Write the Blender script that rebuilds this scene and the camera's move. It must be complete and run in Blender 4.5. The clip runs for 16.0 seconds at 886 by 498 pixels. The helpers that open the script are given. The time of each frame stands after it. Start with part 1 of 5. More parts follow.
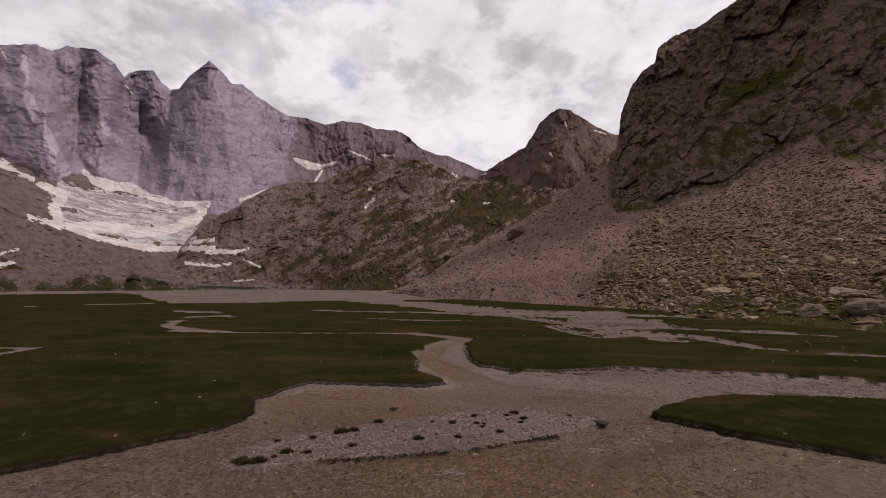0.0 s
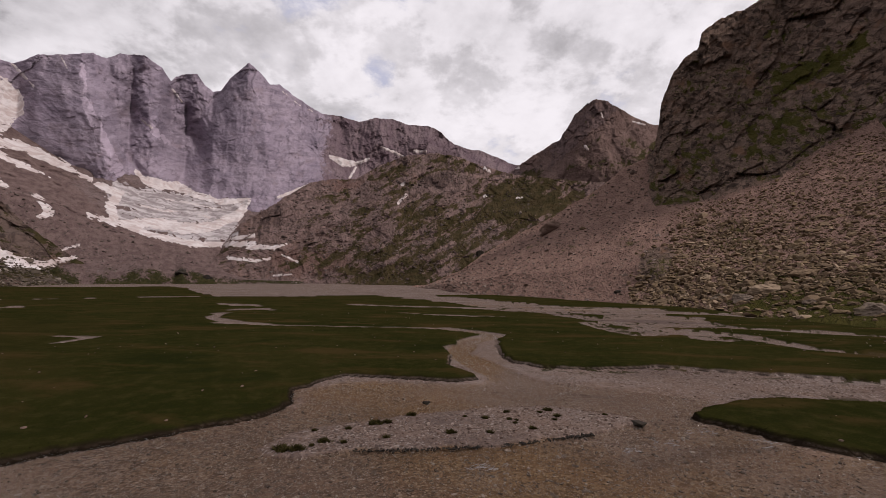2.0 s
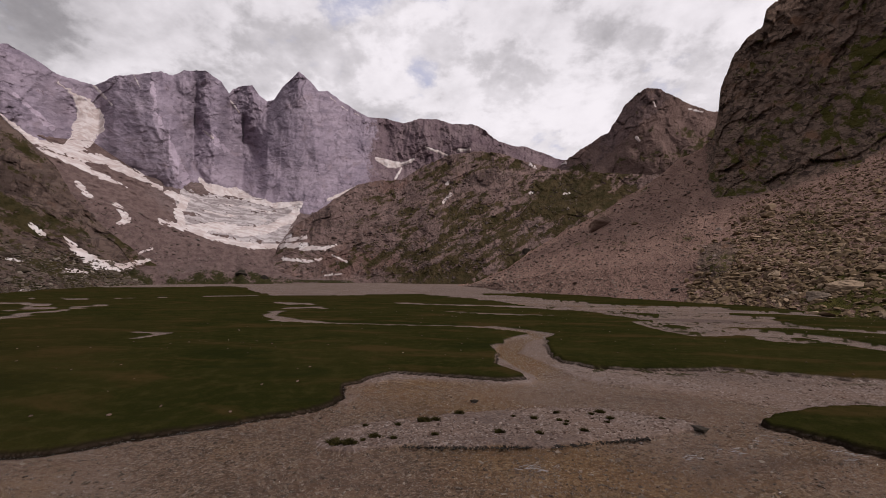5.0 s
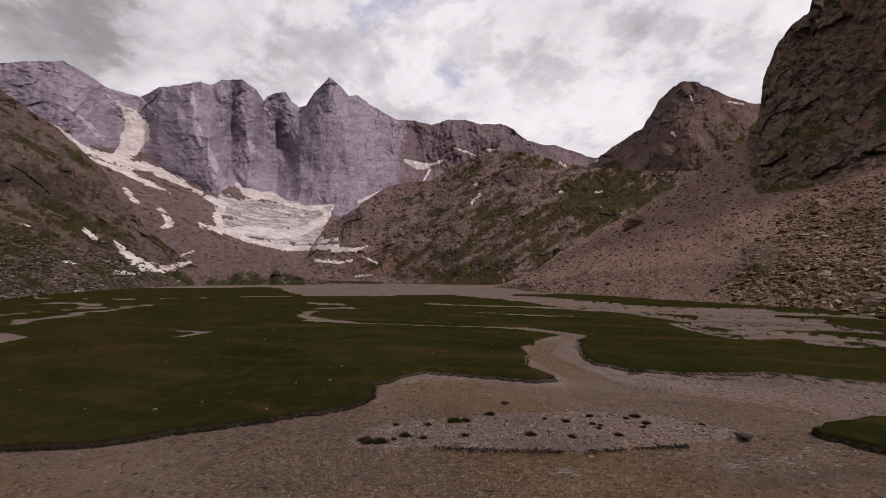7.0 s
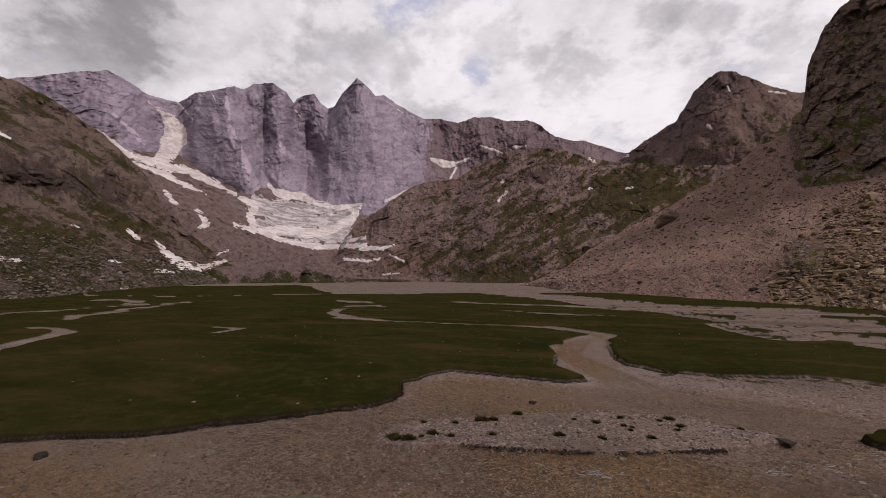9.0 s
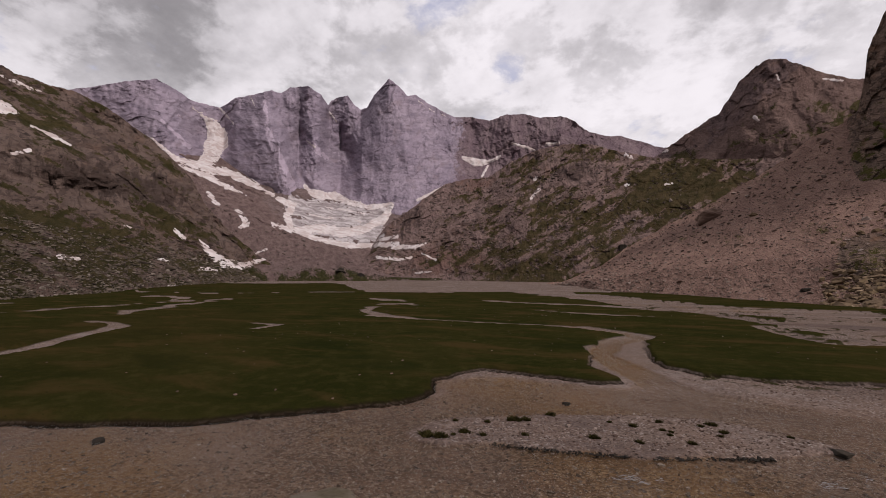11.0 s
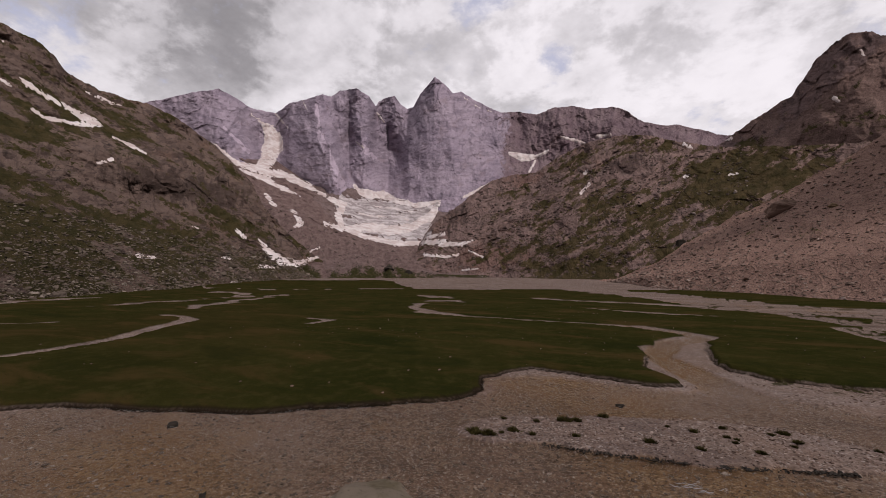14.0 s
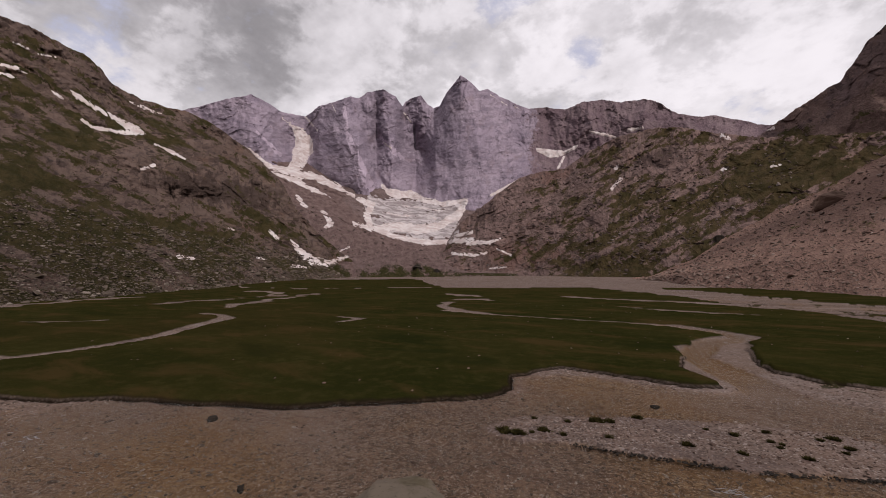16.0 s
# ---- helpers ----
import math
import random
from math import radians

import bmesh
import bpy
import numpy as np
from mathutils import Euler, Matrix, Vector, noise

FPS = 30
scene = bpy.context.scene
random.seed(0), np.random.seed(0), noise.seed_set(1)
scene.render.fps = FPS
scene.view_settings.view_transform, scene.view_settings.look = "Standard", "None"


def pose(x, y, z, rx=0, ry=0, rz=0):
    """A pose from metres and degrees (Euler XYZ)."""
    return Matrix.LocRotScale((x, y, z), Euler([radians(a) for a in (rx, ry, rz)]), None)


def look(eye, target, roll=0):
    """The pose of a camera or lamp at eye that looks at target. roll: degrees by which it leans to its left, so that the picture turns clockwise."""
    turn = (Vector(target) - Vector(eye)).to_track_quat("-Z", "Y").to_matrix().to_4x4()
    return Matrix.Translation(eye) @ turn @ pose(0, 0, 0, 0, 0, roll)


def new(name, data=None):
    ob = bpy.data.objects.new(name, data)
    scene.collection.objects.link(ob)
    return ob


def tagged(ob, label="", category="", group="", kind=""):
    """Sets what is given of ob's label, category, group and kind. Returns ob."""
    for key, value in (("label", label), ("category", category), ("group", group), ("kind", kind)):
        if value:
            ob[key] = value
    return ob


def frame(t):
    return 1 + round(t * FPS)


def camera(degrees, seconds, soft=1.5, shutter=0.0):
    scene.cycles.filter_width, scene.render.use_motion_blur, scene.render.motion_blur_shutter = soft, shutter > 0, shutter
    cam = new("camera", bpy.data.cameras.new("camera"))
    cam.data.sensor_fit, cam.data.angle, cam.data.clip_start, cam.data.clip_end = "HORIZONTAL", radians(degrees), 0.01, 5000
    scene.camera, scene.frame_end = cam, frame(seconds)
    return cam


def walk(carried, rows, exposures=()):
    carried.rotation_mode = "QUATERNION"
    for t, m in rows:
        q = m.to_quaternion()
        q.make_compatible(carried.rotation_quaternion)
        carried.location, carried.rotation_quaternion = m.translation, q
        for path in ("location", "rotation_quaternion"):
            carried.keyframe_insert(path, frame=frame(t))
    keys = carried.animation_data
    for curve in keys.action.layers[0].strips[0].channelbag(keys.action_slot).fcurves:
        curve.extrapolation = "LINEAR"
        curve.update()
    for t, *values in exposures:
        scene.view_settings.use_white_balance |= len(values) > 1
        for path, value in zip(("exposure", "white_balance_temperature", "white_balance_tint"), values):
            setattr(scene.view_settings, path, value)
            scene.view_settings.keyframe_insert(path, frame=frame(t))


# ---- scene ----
FOV = 93.48
EYE = 5.0
# seconds, yaw, pitch, roll
ROWS = [
    (0.0, 0.00, 5.55, 0.19),
    (0.5, 1.18, 5.44, 0.07),
    (1.0, 2.29, 5.15, -0.15),
    (1.5, 3.29, 4.98, -0.24),
    (2.0, 4.42, 4.90, -0.16),
    (2.5, 5.72, 4.91, -0.03),
    (3.0, 6.86, 4.94, 0.11),
    (3.5, 7.86, 4.89, 0.11),
    (4.0, 8.84, 4.78, 0.18),
    (6.5, 13.64, 4.81, 0.13),
    (7.0, 14.71, 4.83, 0.22),
    (7.5, 15.65, 4.73, 0.18),
    (8.0, 16.50, 4.65, 0.21),
    (10.5, 21.57, 4.51, -0.10),
    (11.0, 22.70, 4.41, -0.12),
    (11.5, 23.93, 4.27, -0.06),
    (12.0, 25.14, 4.15, 0.03),
    (12.5, 26.31, 4.08, -0.12),
    (13.0, 27.26, 4.10, -0.23),
    (13.5, 28.07, 4.07, -0.19),
    (14.0, 29.14, 4.00, -0.16),
    (14.5, 30.18, 3.92, -0.07),
    (15.0, 31.19, 3.86, -0.07),
    (15.5, 32.05, 3.79, 0.12),
    (16.0, 32.98, 3.81, 0.15),
]
cam = camera(FOV, 16.0, soft=0.85)
walk(cam, [(t, pose(0.05, 0.03, EYE, 90 + pitch, roll, yaw)) for t, yaw, pitch, roll in ROWS],
     exposures=[(0, 0.32, 6500, 18), (16, 0.32, 6500, 18)])

# ---- light ----
SUN_BEARING, SUN_HEIGHT = -112.0, 40.0
world = bpy.data.worlds.new("overcast_sky")
scene.world = world
world.use_nodes = True


class Nodes:
    """Short way of writing node trees."""

    def __init__(self, tree):
        self.tree = tree
        tree.nodes.clear()

    def add(self, kind, inputs=None, **settings):
        n = self.tree.nodes.new("ShaderNode" + kind)
        for k, v in settings.items():
            setattr(n, k, v)
        for k, v in (inputs or {}).items():
            if isinstance(v, bpy.types.NodeSocket):
                self.tree.links.new(v, n.inputs[k])
            else:
                n.inputs[k].default_value = v
        return n

    def math(self, op, a, b=0.0, c=0.0, clamp=False):
        n = self.add("Math", {0: a, 1: b, 2: c}, operation=op, use_clamp=clamp)
        return n.outputs[0]

    def vmath(self, op, a, b=(0, 0, 0)):
        n = self.add("VectorMath", {0: a, 1: b}, operation=op)
        return n.outputs["Value"] if op in ("DOT_PRODUCT", "LENGTH", "DISTANCE") else n.outputs[0]

    def mix(self, f, a, b, blend="MIX"):
        n = self.add("Mix", data_type="RGBA", blend_type=blend)
        for i, v in ((0, f), (6, a), (7, b)):
            if isinstance(v, bpy.types.NodeSocket):
                self.tree.links.new(v, n.inputs[i])
            else:
                n.inputs[i].default_value = v if i == 0 else (*v[:3], 1)
        return n.outputs[2]

    def noise(self, vec, scale, detail=6.0, rough=0.55, warp=0.0):
        n = self.add("TexNoise", {"Vector": vec, "Scale": scale, "Detail": detail, "Roughness": rough, "Distortion": warp})
        return n.outputs["Fac"]

    def step(self, v, lo, hi, a=0.0, b=1.0):
        n = self.add("MapRange", {0: v, 1: lo, 2: hi, 3: a, 4: b}, interpolation_type="SMOOTHSTEP")
        return n.outputs[0]


def way(bearing, height):
    a, e = radians(bearing), radians(height)
    return Vector((-math.sin(a) * math.cos(e), math.cos(a) * math.cos(e), math.sin(e)))


def build_sky():
    n = Nodes(world.node_tree)
    sky = n.add("TexSky", sky_type="NISHITA", sun_disc=False, sun_elevation=radians(SUN_HEIGHT),
                sun_rotation=radians(-SUN_BEARING), altitude=2150.0)
    d = n.add("TexCoord").outputs["Generated"]
    # clouds lie on a flat layer: the direction is divided by its height
    sep = n.add("SeparateXYZ", {0: d})
    up = n.math("ADD", n.math("MAXIMUM", sep.outputs[2], 0.0), 0.42)
    flat = n.vmath("DIVIDE", d, n.add("CombineXYZ", {0: up, 1: up, 2: up}).outputs[0])
    big = n.noise(flat, 1.7, 3.0, 0.5, 0.3)
    billow = n.noise(flat, 5.2, 12.0, 0.56, 0.1)
    # the same billows a little way from the sun: the difference is their lit side
    lee = n.noise(n.vmath("ADD", flat, (0.012, 0.0, -0.03)), 5.2, 12.0, 0.56, 0.1)
    lit = n.math("SUBTRACT", billow, lee)
    wisp = n.noise(flat, 15.0, 9.0, 0.62, 0.2)

    def near(bearing, height, inner, outer):
        c = n.vmath("DOT_PRODUCT", d, way(bearing, height))
        return n.step(c, math.cos(radians(outer)), math.cos(radians(inner)))
    # blue gaps, thick grey cloud, and the brightness round the hidden sun
    gap = n.math("MULTIPLY", near(13.5, 27, 0.2, 3.6), 0.19)
    for args, k in (((25, 37, 0.5, 7), 0.2), ((9.5, 38, 0.5, 6), 0.18), ((73.5, 22, 0.3, 5), 0.15), ((-19, 25, 0.3, 4), 0.12), ((15, 22, 0, 4), 0.12)):
        gap = n.math("ADD", gap, n.math("MULTIPLY", near(*args), k))
    thick = n.math("MULTIPLY", near(50, 36, 2, 24), 0.58)
    for args, k in (((-4, 33, 2, 13), 0.48), ((70, 32, 2, 22), 0.8), ((36, 28, 1, 9), 0.12)):
        thick = n.math("ADD", thick, n.math("MULTIPLY", near(*args), k))
    cover = n.math("ADD", n.math("MULTIPLY", billow, 0.55), n.math("MULTIPLY", big, 0.3))
    cover = n.math("ADD", cover, n.math("MULTIPLY", n.math("SUBTRACT", wisp, 0.5), 0.42))
    cover = n.math("SUBTRACT", cover, gap)
    cloud = n.step(cover, 0.19, 0.36)
    mid = n.noise(flat, 3.0, 5.0, 0.5, 0.3)
    front = n.step(n.math("ADD", billow, n.math("MULTIPLY", n.math("SUBTRACT", wisp, 0.5), 0.2)), 0.43, 0.56)
    dark = n.math("ADD", thick, n.math("MULTIPLY", n.math("SUBTRACT", big, 0.5), 1.2))
    dark = n.math("ADD", dark, n.math("MULTIPLY", n.math("SUBTRACT", mid, 0.5), -1.3))
    dark = n.math("ADD", dark, n.math("MULTIPLY", front, -0.55))
    dark = n.math("ADD", dark, n.math("MULTIPLY", lit, -2.6))
    dark = n.math("ADD", dark, n.math("MULTIPLY", n.math("SUBTRACT", wisp, 0.5), -0.35))
    shade = n.step(dark, -0.95, 1.95)
    white = n.mix(shade, (0.84, 0.832, 0.838), (0.25, 0.246, 0.25))
    side = n.vmath("DOT_PRODUCT", d, way(8, 45))
    glow = n.step(side, math.cos(radians(105)), math.cos(radians(45)), 0.3, 0.85)
    veil = n.mix(0.6, n.mix(1.0, sky.outputs[0], (0.11, 0.11, 0.11), "MULTIPLY"), (0.62, 0.62, 0.70))
    clear = n.add("Background", {0: veil, 1: n.math("MULTIPLY", glow, 1.1)})
    full = n.add("Background", {0: white, 1: glow})
    out = n.add("MixShader", {0: cloud, 1: clear.outputs[0], 2: full.outputs[0]})
    n.tree.links.new(out.outputs[0], n.add("OutputWorld").inputs[0])


build_sky()
sun = new("sun", bpy.data.lights.new("sun", "SUN"))
sun.data.energy, sun.data.angle, sun.data.color = 2.0, radians(5), (1.0, 0.94, 0.87)
sun.matrix_world = look(way(SUN_BEARING, SUN_HEIGHT) * 1000, (0, 0, 0))

# ---- noise on arrays ----
rng = np.random.default_rng(7)
PERM = np.concatenate([rng.permutation(256)] * 3).astype(np.int32)
GRAD = rng.normal(size=(256, 3))
GRAD /= np.linalg.norm(GRAD, axis=1, keepdims=True)
GX, GY, GZ = np.ascontiguousarray(GRAD.T, dtype=np.float32)


def perlin(p):
    """Gradient noise, worked out a batch at a time."""
    p = np.asarray(p)
    out = np.empty(len(p), dtype=np.float32)
    for lo in range(0, len(p), 16384):
        b = p[lo:lo + 16384]
        i = np.floor(b)
        f = (b - i).astype(np.float32)
        i = i.astype(np.int32) & 255
        u = f * f * f * (f * (f * 6 - 15) + 10)
        fx, fy, fz = f.T
        ux, uy, uz = u.T
        level = []
        for c in (0, 1):
            row = []
            for e in (0, 1):
                col = []
                for a in (0, 1):
                    h = PERM[PERM[PERM[i[:, 0] + a] + i[:, 1] + e] + i[:, 2] + c]
                    col.append(GX[h] * (fx - a) + GY[h] * (fy - e) + GZ[h] * (fz - c))
                row.append(col[0] + ux * (col[1] - col[0]))
            level.append(row[0] + uy * (row[1] - row[0]))
        out[lo:lo + 16384] = level[0] + uz * (level[1] - level[0])
    return out.astype(np.float64) * 1.5


def fbm(p, size, octaves=4, gain=0.5, ridged=False, stretch=(1, 1, 1)):
    q = np.asarray(p) / (np.array(stretch) * size)
    out, amp = np.zeros(len(q)), 1.0
    for k in range(octaves):
        v = perlin(q + 17.3 * k)
        out += amp * ((1 - 2 * np.abs(v)) if ridged else v)
        q, amp = q * 2.03, amp * gain
    return out


def facets(q, size, seed, dip=0.0, stretch=1.0, tilt=0.9):
    """Broken rock: cells of about this size, longer along the dip, each a plane with its own height and tilt."""
    a = radians(dip)
    p3 = np.asarray(q)
    bend = 0.35 * size
    x0, y0 = p3[:, 0] + bend * fbm(p3 + seed, size * 1.6, 2), p3[:, 1] + bend * fbm(p3 + seed + 40, size * 1.6, 2)
    u = (x0 * math.cos(a) + y0 * math.sin(a)) / (size * stretch)
    w = (y0 * math.cos(a) - x0 * math.sin(a)) / size
    iu, iw = np.floor(u).astype(np.int64), np.floor(w).astype(np.int64)
    best, out = np.full(len(u), 1e9), np.zeros(len(u))
    for du in (-1, 0, 1):
        for dw in (-1, 0, 1):
            cu, cw = iu + du, iw + dw
            h = PERM[PERM[(cu + 31 * seed) & 255] + (cw & 255)]
            g, k = GRAD[h], GRAD[PERM[h + 7]]
            su, sw = u - cu - 0.5 - 0.42 * g[:, 0], w - cw - 0.5 - 0.42 * g[:, 1]
            d = su * su + sw * sw
            near = d < best
            best = np.where(near, d, best)
            out = np.where(near, 0.6 * g[:, 2] + tilt * (k[:, 0] * su + k[:, 1] * sw), out)
    return out


def leaning(q, dip):
    """The same places, turned so that the first axis runs along the beds."""
    c, k = math.cos(radians(dip)), math.sin(radians(dip))
    return np.stack([q[:, 0] * c + q[:, 1] * k, q[:, 1] * c - q[:, 0] * k, q[:, 2]], 1)


def smooth(v, lo, hi):
    t = np.clip((v - lo) / (hi - lo), 0, 1)
    return t * t * (3 - 2 * t)


# ---- materials ----
def material(name):
    m = bpy.data.materials.new(name)
    m.use_nodes = True
    n = Nodes(m.node_tree)
    return m, n


def finish(n, colour, rough=0.9, bump=None, strength=0.5, reach=0.1, spec=0.2):
    ins = {"Base Color": colour, "Roughness": rough, "Specular IOR Level": spec}
    if bump is not None:
        ins["Normal"] = n.add("Bump", {"Height": bump, "Strength": strength, "Distance": reach}).outputs[0]
    b = n.add("BsdfPrincipled", ins)
    n.tree.links.new(b.outputs[0], n.add("OutputMaterial").inputs[0])


def rock_cover(name, size, dip, rock_a, rock_b, streak, grass_a, grass_b, debris_a, debris_b, reach, rust=0.0, blocky=1.0, streaky=0.3, gloom=0.4):
    """Bare rock with bedding and cracks, grass and debris where the attribute 'cover' has them. size: metres of the main grain; dip: degrees."""
    if "limestone" not in name:
        rock_a, rock_b, streak, debris_a, debris_b = ([c * k for c, k in zip(t, (1.06, 0.96, 0.94))] for t in (rock_a, rock_b, streak, debris_a, debris_b))
    m, n = material(name)
    p = n.add("Attribute", attribute_name="grain").outputs["Vector"]
    cover = n.add("SeparateColor", {0: n.add("VertexColor", layer_name="cover").outputs[0]})
    large = n.noise(p, 0.25 / size, 5, 0.55, 0.4)
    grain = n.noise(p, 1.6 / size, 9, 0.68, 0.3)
    fine = n.noise(p, 9.0 / size, 6, 0.7)
    tilt = n.add("Mapping", {"Vector": p, "Rotation": (0, 0, radians(dip)), "Scale": (0.3, 1.6, 0.6)}).outputs[0]
    strata = n.noise(tilt, 1.1 / size, 8, 0.66, 0.5)
    upright = n.noise(n.add("Mapping", {"Vector": p, "Rotation": (0, 0, 0.15), "Scale": (1.9, 0.3, 0.6)}).outputs[0], 0.9 / size, 8, 0.66, 0.6)
    bent = n.vmath("ADD", n.add("Mapping", {"Vector": p, "Rotation": (0, 0, radians(dip) * 0.6), "Scale": (0.75, 1.25, 0.6)}).outputs[0],
                   n.add("VectorMath", {0: n.add("TexNoise", {"Vector": p, "Scale": 0.9 / size, "Detail": 4.0}).outputs[1], "Scale": 0.9 * size}, operation="SCALE").outputs[0])
    facet = n.add("SeparateColor", {0: n.add("TexVoronoi", {"Vector": bent, "Scale": 1.5 / size, "Detail": 1.0, "Roughness": 0.6}).outputs["Color"]})
    crack = n.add("TexVoronoi", {"Vector": bent, "Scale": 0.9 / size}, feature="DISTANCE_TO_EDGE").outputs["Distance"]
    rock = n.mix(n.step(large, 0.35, 0.65), rock_a, rock_b)
    rock = n.mix(n.math("MULTIPLY", facet.outputs[0], 0.6 * blocky), rock, n.mix(n.step(facet.outputs[1], 0.4, 0.6), [0.62 * c for c in rock_a], [min(1, 1.5 * c) for c in rock_b]))
    rock = n.mix(n.math("MULTIPLY", n.step(strata, 0.5, 0.68), 0.75), rock, streak)
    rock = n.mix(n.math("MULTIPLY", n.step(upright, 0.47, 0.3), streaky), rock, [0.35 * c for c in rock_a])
    # low grain, the hollows of the bump, goes near black: relief shade as colour
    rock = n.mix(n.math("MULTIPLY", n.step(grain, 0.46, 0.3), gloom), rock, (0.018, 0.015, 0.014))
    rock = n.mix(n.math("MULTIPLY", n.step(fine, 0.52, 0.75), 0.55), rock, [min(1, 1.8 * c) for c in rock_a])
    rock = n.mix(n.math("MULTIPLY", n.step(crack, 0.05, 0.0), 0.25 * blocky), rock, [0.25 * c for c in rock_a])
    pale = n.step(n.math("ADD", cover.outputs[2], n.math("MULTIPLY", n.math("SUBTRACT", grain, 0.5), 2.2)), 0.42, 0.62)
    rock = n.mix(n.math("MULTIPLY", pale, 0.75), rock, [min(1, 1.55 * c) for c in rock_b])
    # negative cover: dark crag rock and the shade of steep faces, as colour streaks
    crag_shade = n.step(n.math("SUBTRACT", n.math("MULTIPLY", n.math("SUBTRACT", upright, 0.5), -2.0), cover.outputs[2]), 0.42, 0.8)
    rock = n.mix(n.math("MULTIPLY", crag_shade, 0.6), rock, [0.42 * c for c in rock_a])
    if rust:
        rock = n.mix(n.math("MULTIPLY", n.step(n.noise(p, 0.45 / size, 4, 0.6), 0.56, 0.72), rust), rock, (0.15, 0.085, 0.055))
    grass = n.mix(n.step(n.noise(p, 1.3 / size, 6, 0.6), 0.38, 0.62), grass_a, grass_b)
    grass = n.mix(n.math("MULTIPLY", n.step(fine, 0.5, 0.3), 0.5), grass, [0.4 * c for c in grass_a])
    debris = n.mix(n.step(n.noise(p, 0.6 / size, 6, 0.6), 0.38, 0.62), debris_a, debris_b)
    debris = n.mix(n.math("MULTIPLY", n.step(fine, 0.5, 0.7), 0.5), debris, [min(1, 1.6 * c) for c in debris_b])
    debris = n.mix(n.math("MULTIPLY", n.step(fine, 0.5, 0.3), 0.6), debris, (0.025, 0.02, 0.018))
    ragged = n.math("MULTIPLY", n.math("SUBTRACT", n.math("ADD", n.math("MULTIPLY", grain, 0.6), n.math("MULTIPLY", fine, 0.4)), 0.5), 2.6)
    g = n.step(n.math("ADD", cover.outputs[0], ragged), 0.40, 0.60)
    k = n.step(n.math("ADD", cover.outputs[1], ragged), 0.42, 0.58)
    col = n.mix(g, n.mix(k, rock, debris), grass)
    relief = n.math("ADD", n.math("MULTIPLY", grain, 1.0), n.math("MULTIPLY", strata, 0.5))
    relief = n.math("ADD", relief, n.math("MULTIPLY", upright, 0.5))
    relief = n.math("ADD", relief, n.math("MULTIPLY", fine, 0.35))
    relief = n.math("ADD", relief, n.math("MULTIPLY", n.math("MULTIPLY", facet.outputs[1], n.math("SUBTRACT", 1.0, k)), 0.4 * blocky))
    relief = n.math("ADD", relief, n.math("MULTIPLY", n.step(crack, 0.0, 0.1), 0.22 * blocky))
    finish(n, col, 0.95, relief, 0.75, reach, 0.02)
    return m


# limestone made lighter and purplish: haze of distance is put into the colour
M_FACE = rock_cover("grey_limestone", 34, 50, (0.195, 0.16, 0.2), (0.265, 0.22, 0.262), (0.15, 0.122, 0.158),
                    (0.07, 0.07, 0.035), (0.1, 0.085, 0.05), (0.135, 0.096, 0.11), (0.18, 0.134, 0.144), 5.0, 0.18, 0.45, 0.15, 0.4)
M_PEAK = rock_cover("dark_peak_rock", 26, 40, (0.078, 0.06, 0.06), (0.12, 0.092, 0.089), (0.055, 0.042, 0.042),
                    (0.036, 0.032, 0.013), (0.06, 0.046, 0.022), (0.11, 0.08, 0.072), (0.15, 0.112, 0.1), 6.0, 0.3, 0.7, 0.3, 0.5)
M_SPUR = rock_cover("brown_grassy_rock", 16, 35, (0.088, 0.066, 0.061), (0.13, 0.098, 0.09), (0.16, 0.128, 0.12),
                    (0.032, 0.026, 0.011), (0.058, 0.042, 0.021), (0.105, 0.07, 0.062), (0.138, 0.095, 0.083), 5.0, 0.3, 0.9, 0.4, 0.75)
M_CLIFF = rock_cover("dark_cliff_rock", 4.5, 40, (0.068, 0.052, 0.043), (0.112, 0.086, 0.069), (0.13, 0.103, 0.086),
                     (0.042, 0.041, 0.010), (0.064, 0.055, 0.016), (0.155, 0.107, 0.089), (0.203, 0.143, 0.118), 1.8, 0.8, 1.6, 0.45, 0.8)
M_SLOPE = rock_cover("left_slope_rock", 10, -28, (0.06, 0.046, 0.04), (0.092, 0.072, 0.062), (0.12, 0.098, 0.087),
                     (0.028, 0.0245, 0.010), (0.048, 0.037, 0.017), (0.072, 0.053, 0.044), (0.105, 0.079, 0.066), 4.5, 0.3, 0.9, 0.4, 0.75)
M_BASIN = rock_cover("moraine_debris", 6, 20, (0.1, 0.079, 0.077), (0.135, 0.11, 0.106), (0.075, 0.062, 0.06),
                     (0.024, 0.024, 0.009), (0.042, 0.035, 0.015), (0.088, 0.065, 0.063), (0.14, 0.108, 0.1), 3.0, 0.2, 0.5, 0.3, 0.5)


def snow_material():
    m, n = material("old_summer_snow")
    p = n.add("TexCoord").outputs["Object"]
    a, b = n.noise(p, 0.03, 6, 0.6, 1.0), n.noise(p, 0.25, 6, 0.6)
    col = n.mix(n.step(a, 0.36, 0.62), (0.56, 0.515, 0.51), (0.42, 0.352, 0.335))
    col = n.mix(n.math("MULTIPLY", n.step(b, 0.55, 0.75), 0.55), col, (0.30, 0.25, 0.235))
    finish(n, col, 0.9, n.math("ADD", b, a), 0.5, 2.0, 0.05)
    return m


M_SNOW = snow_material()


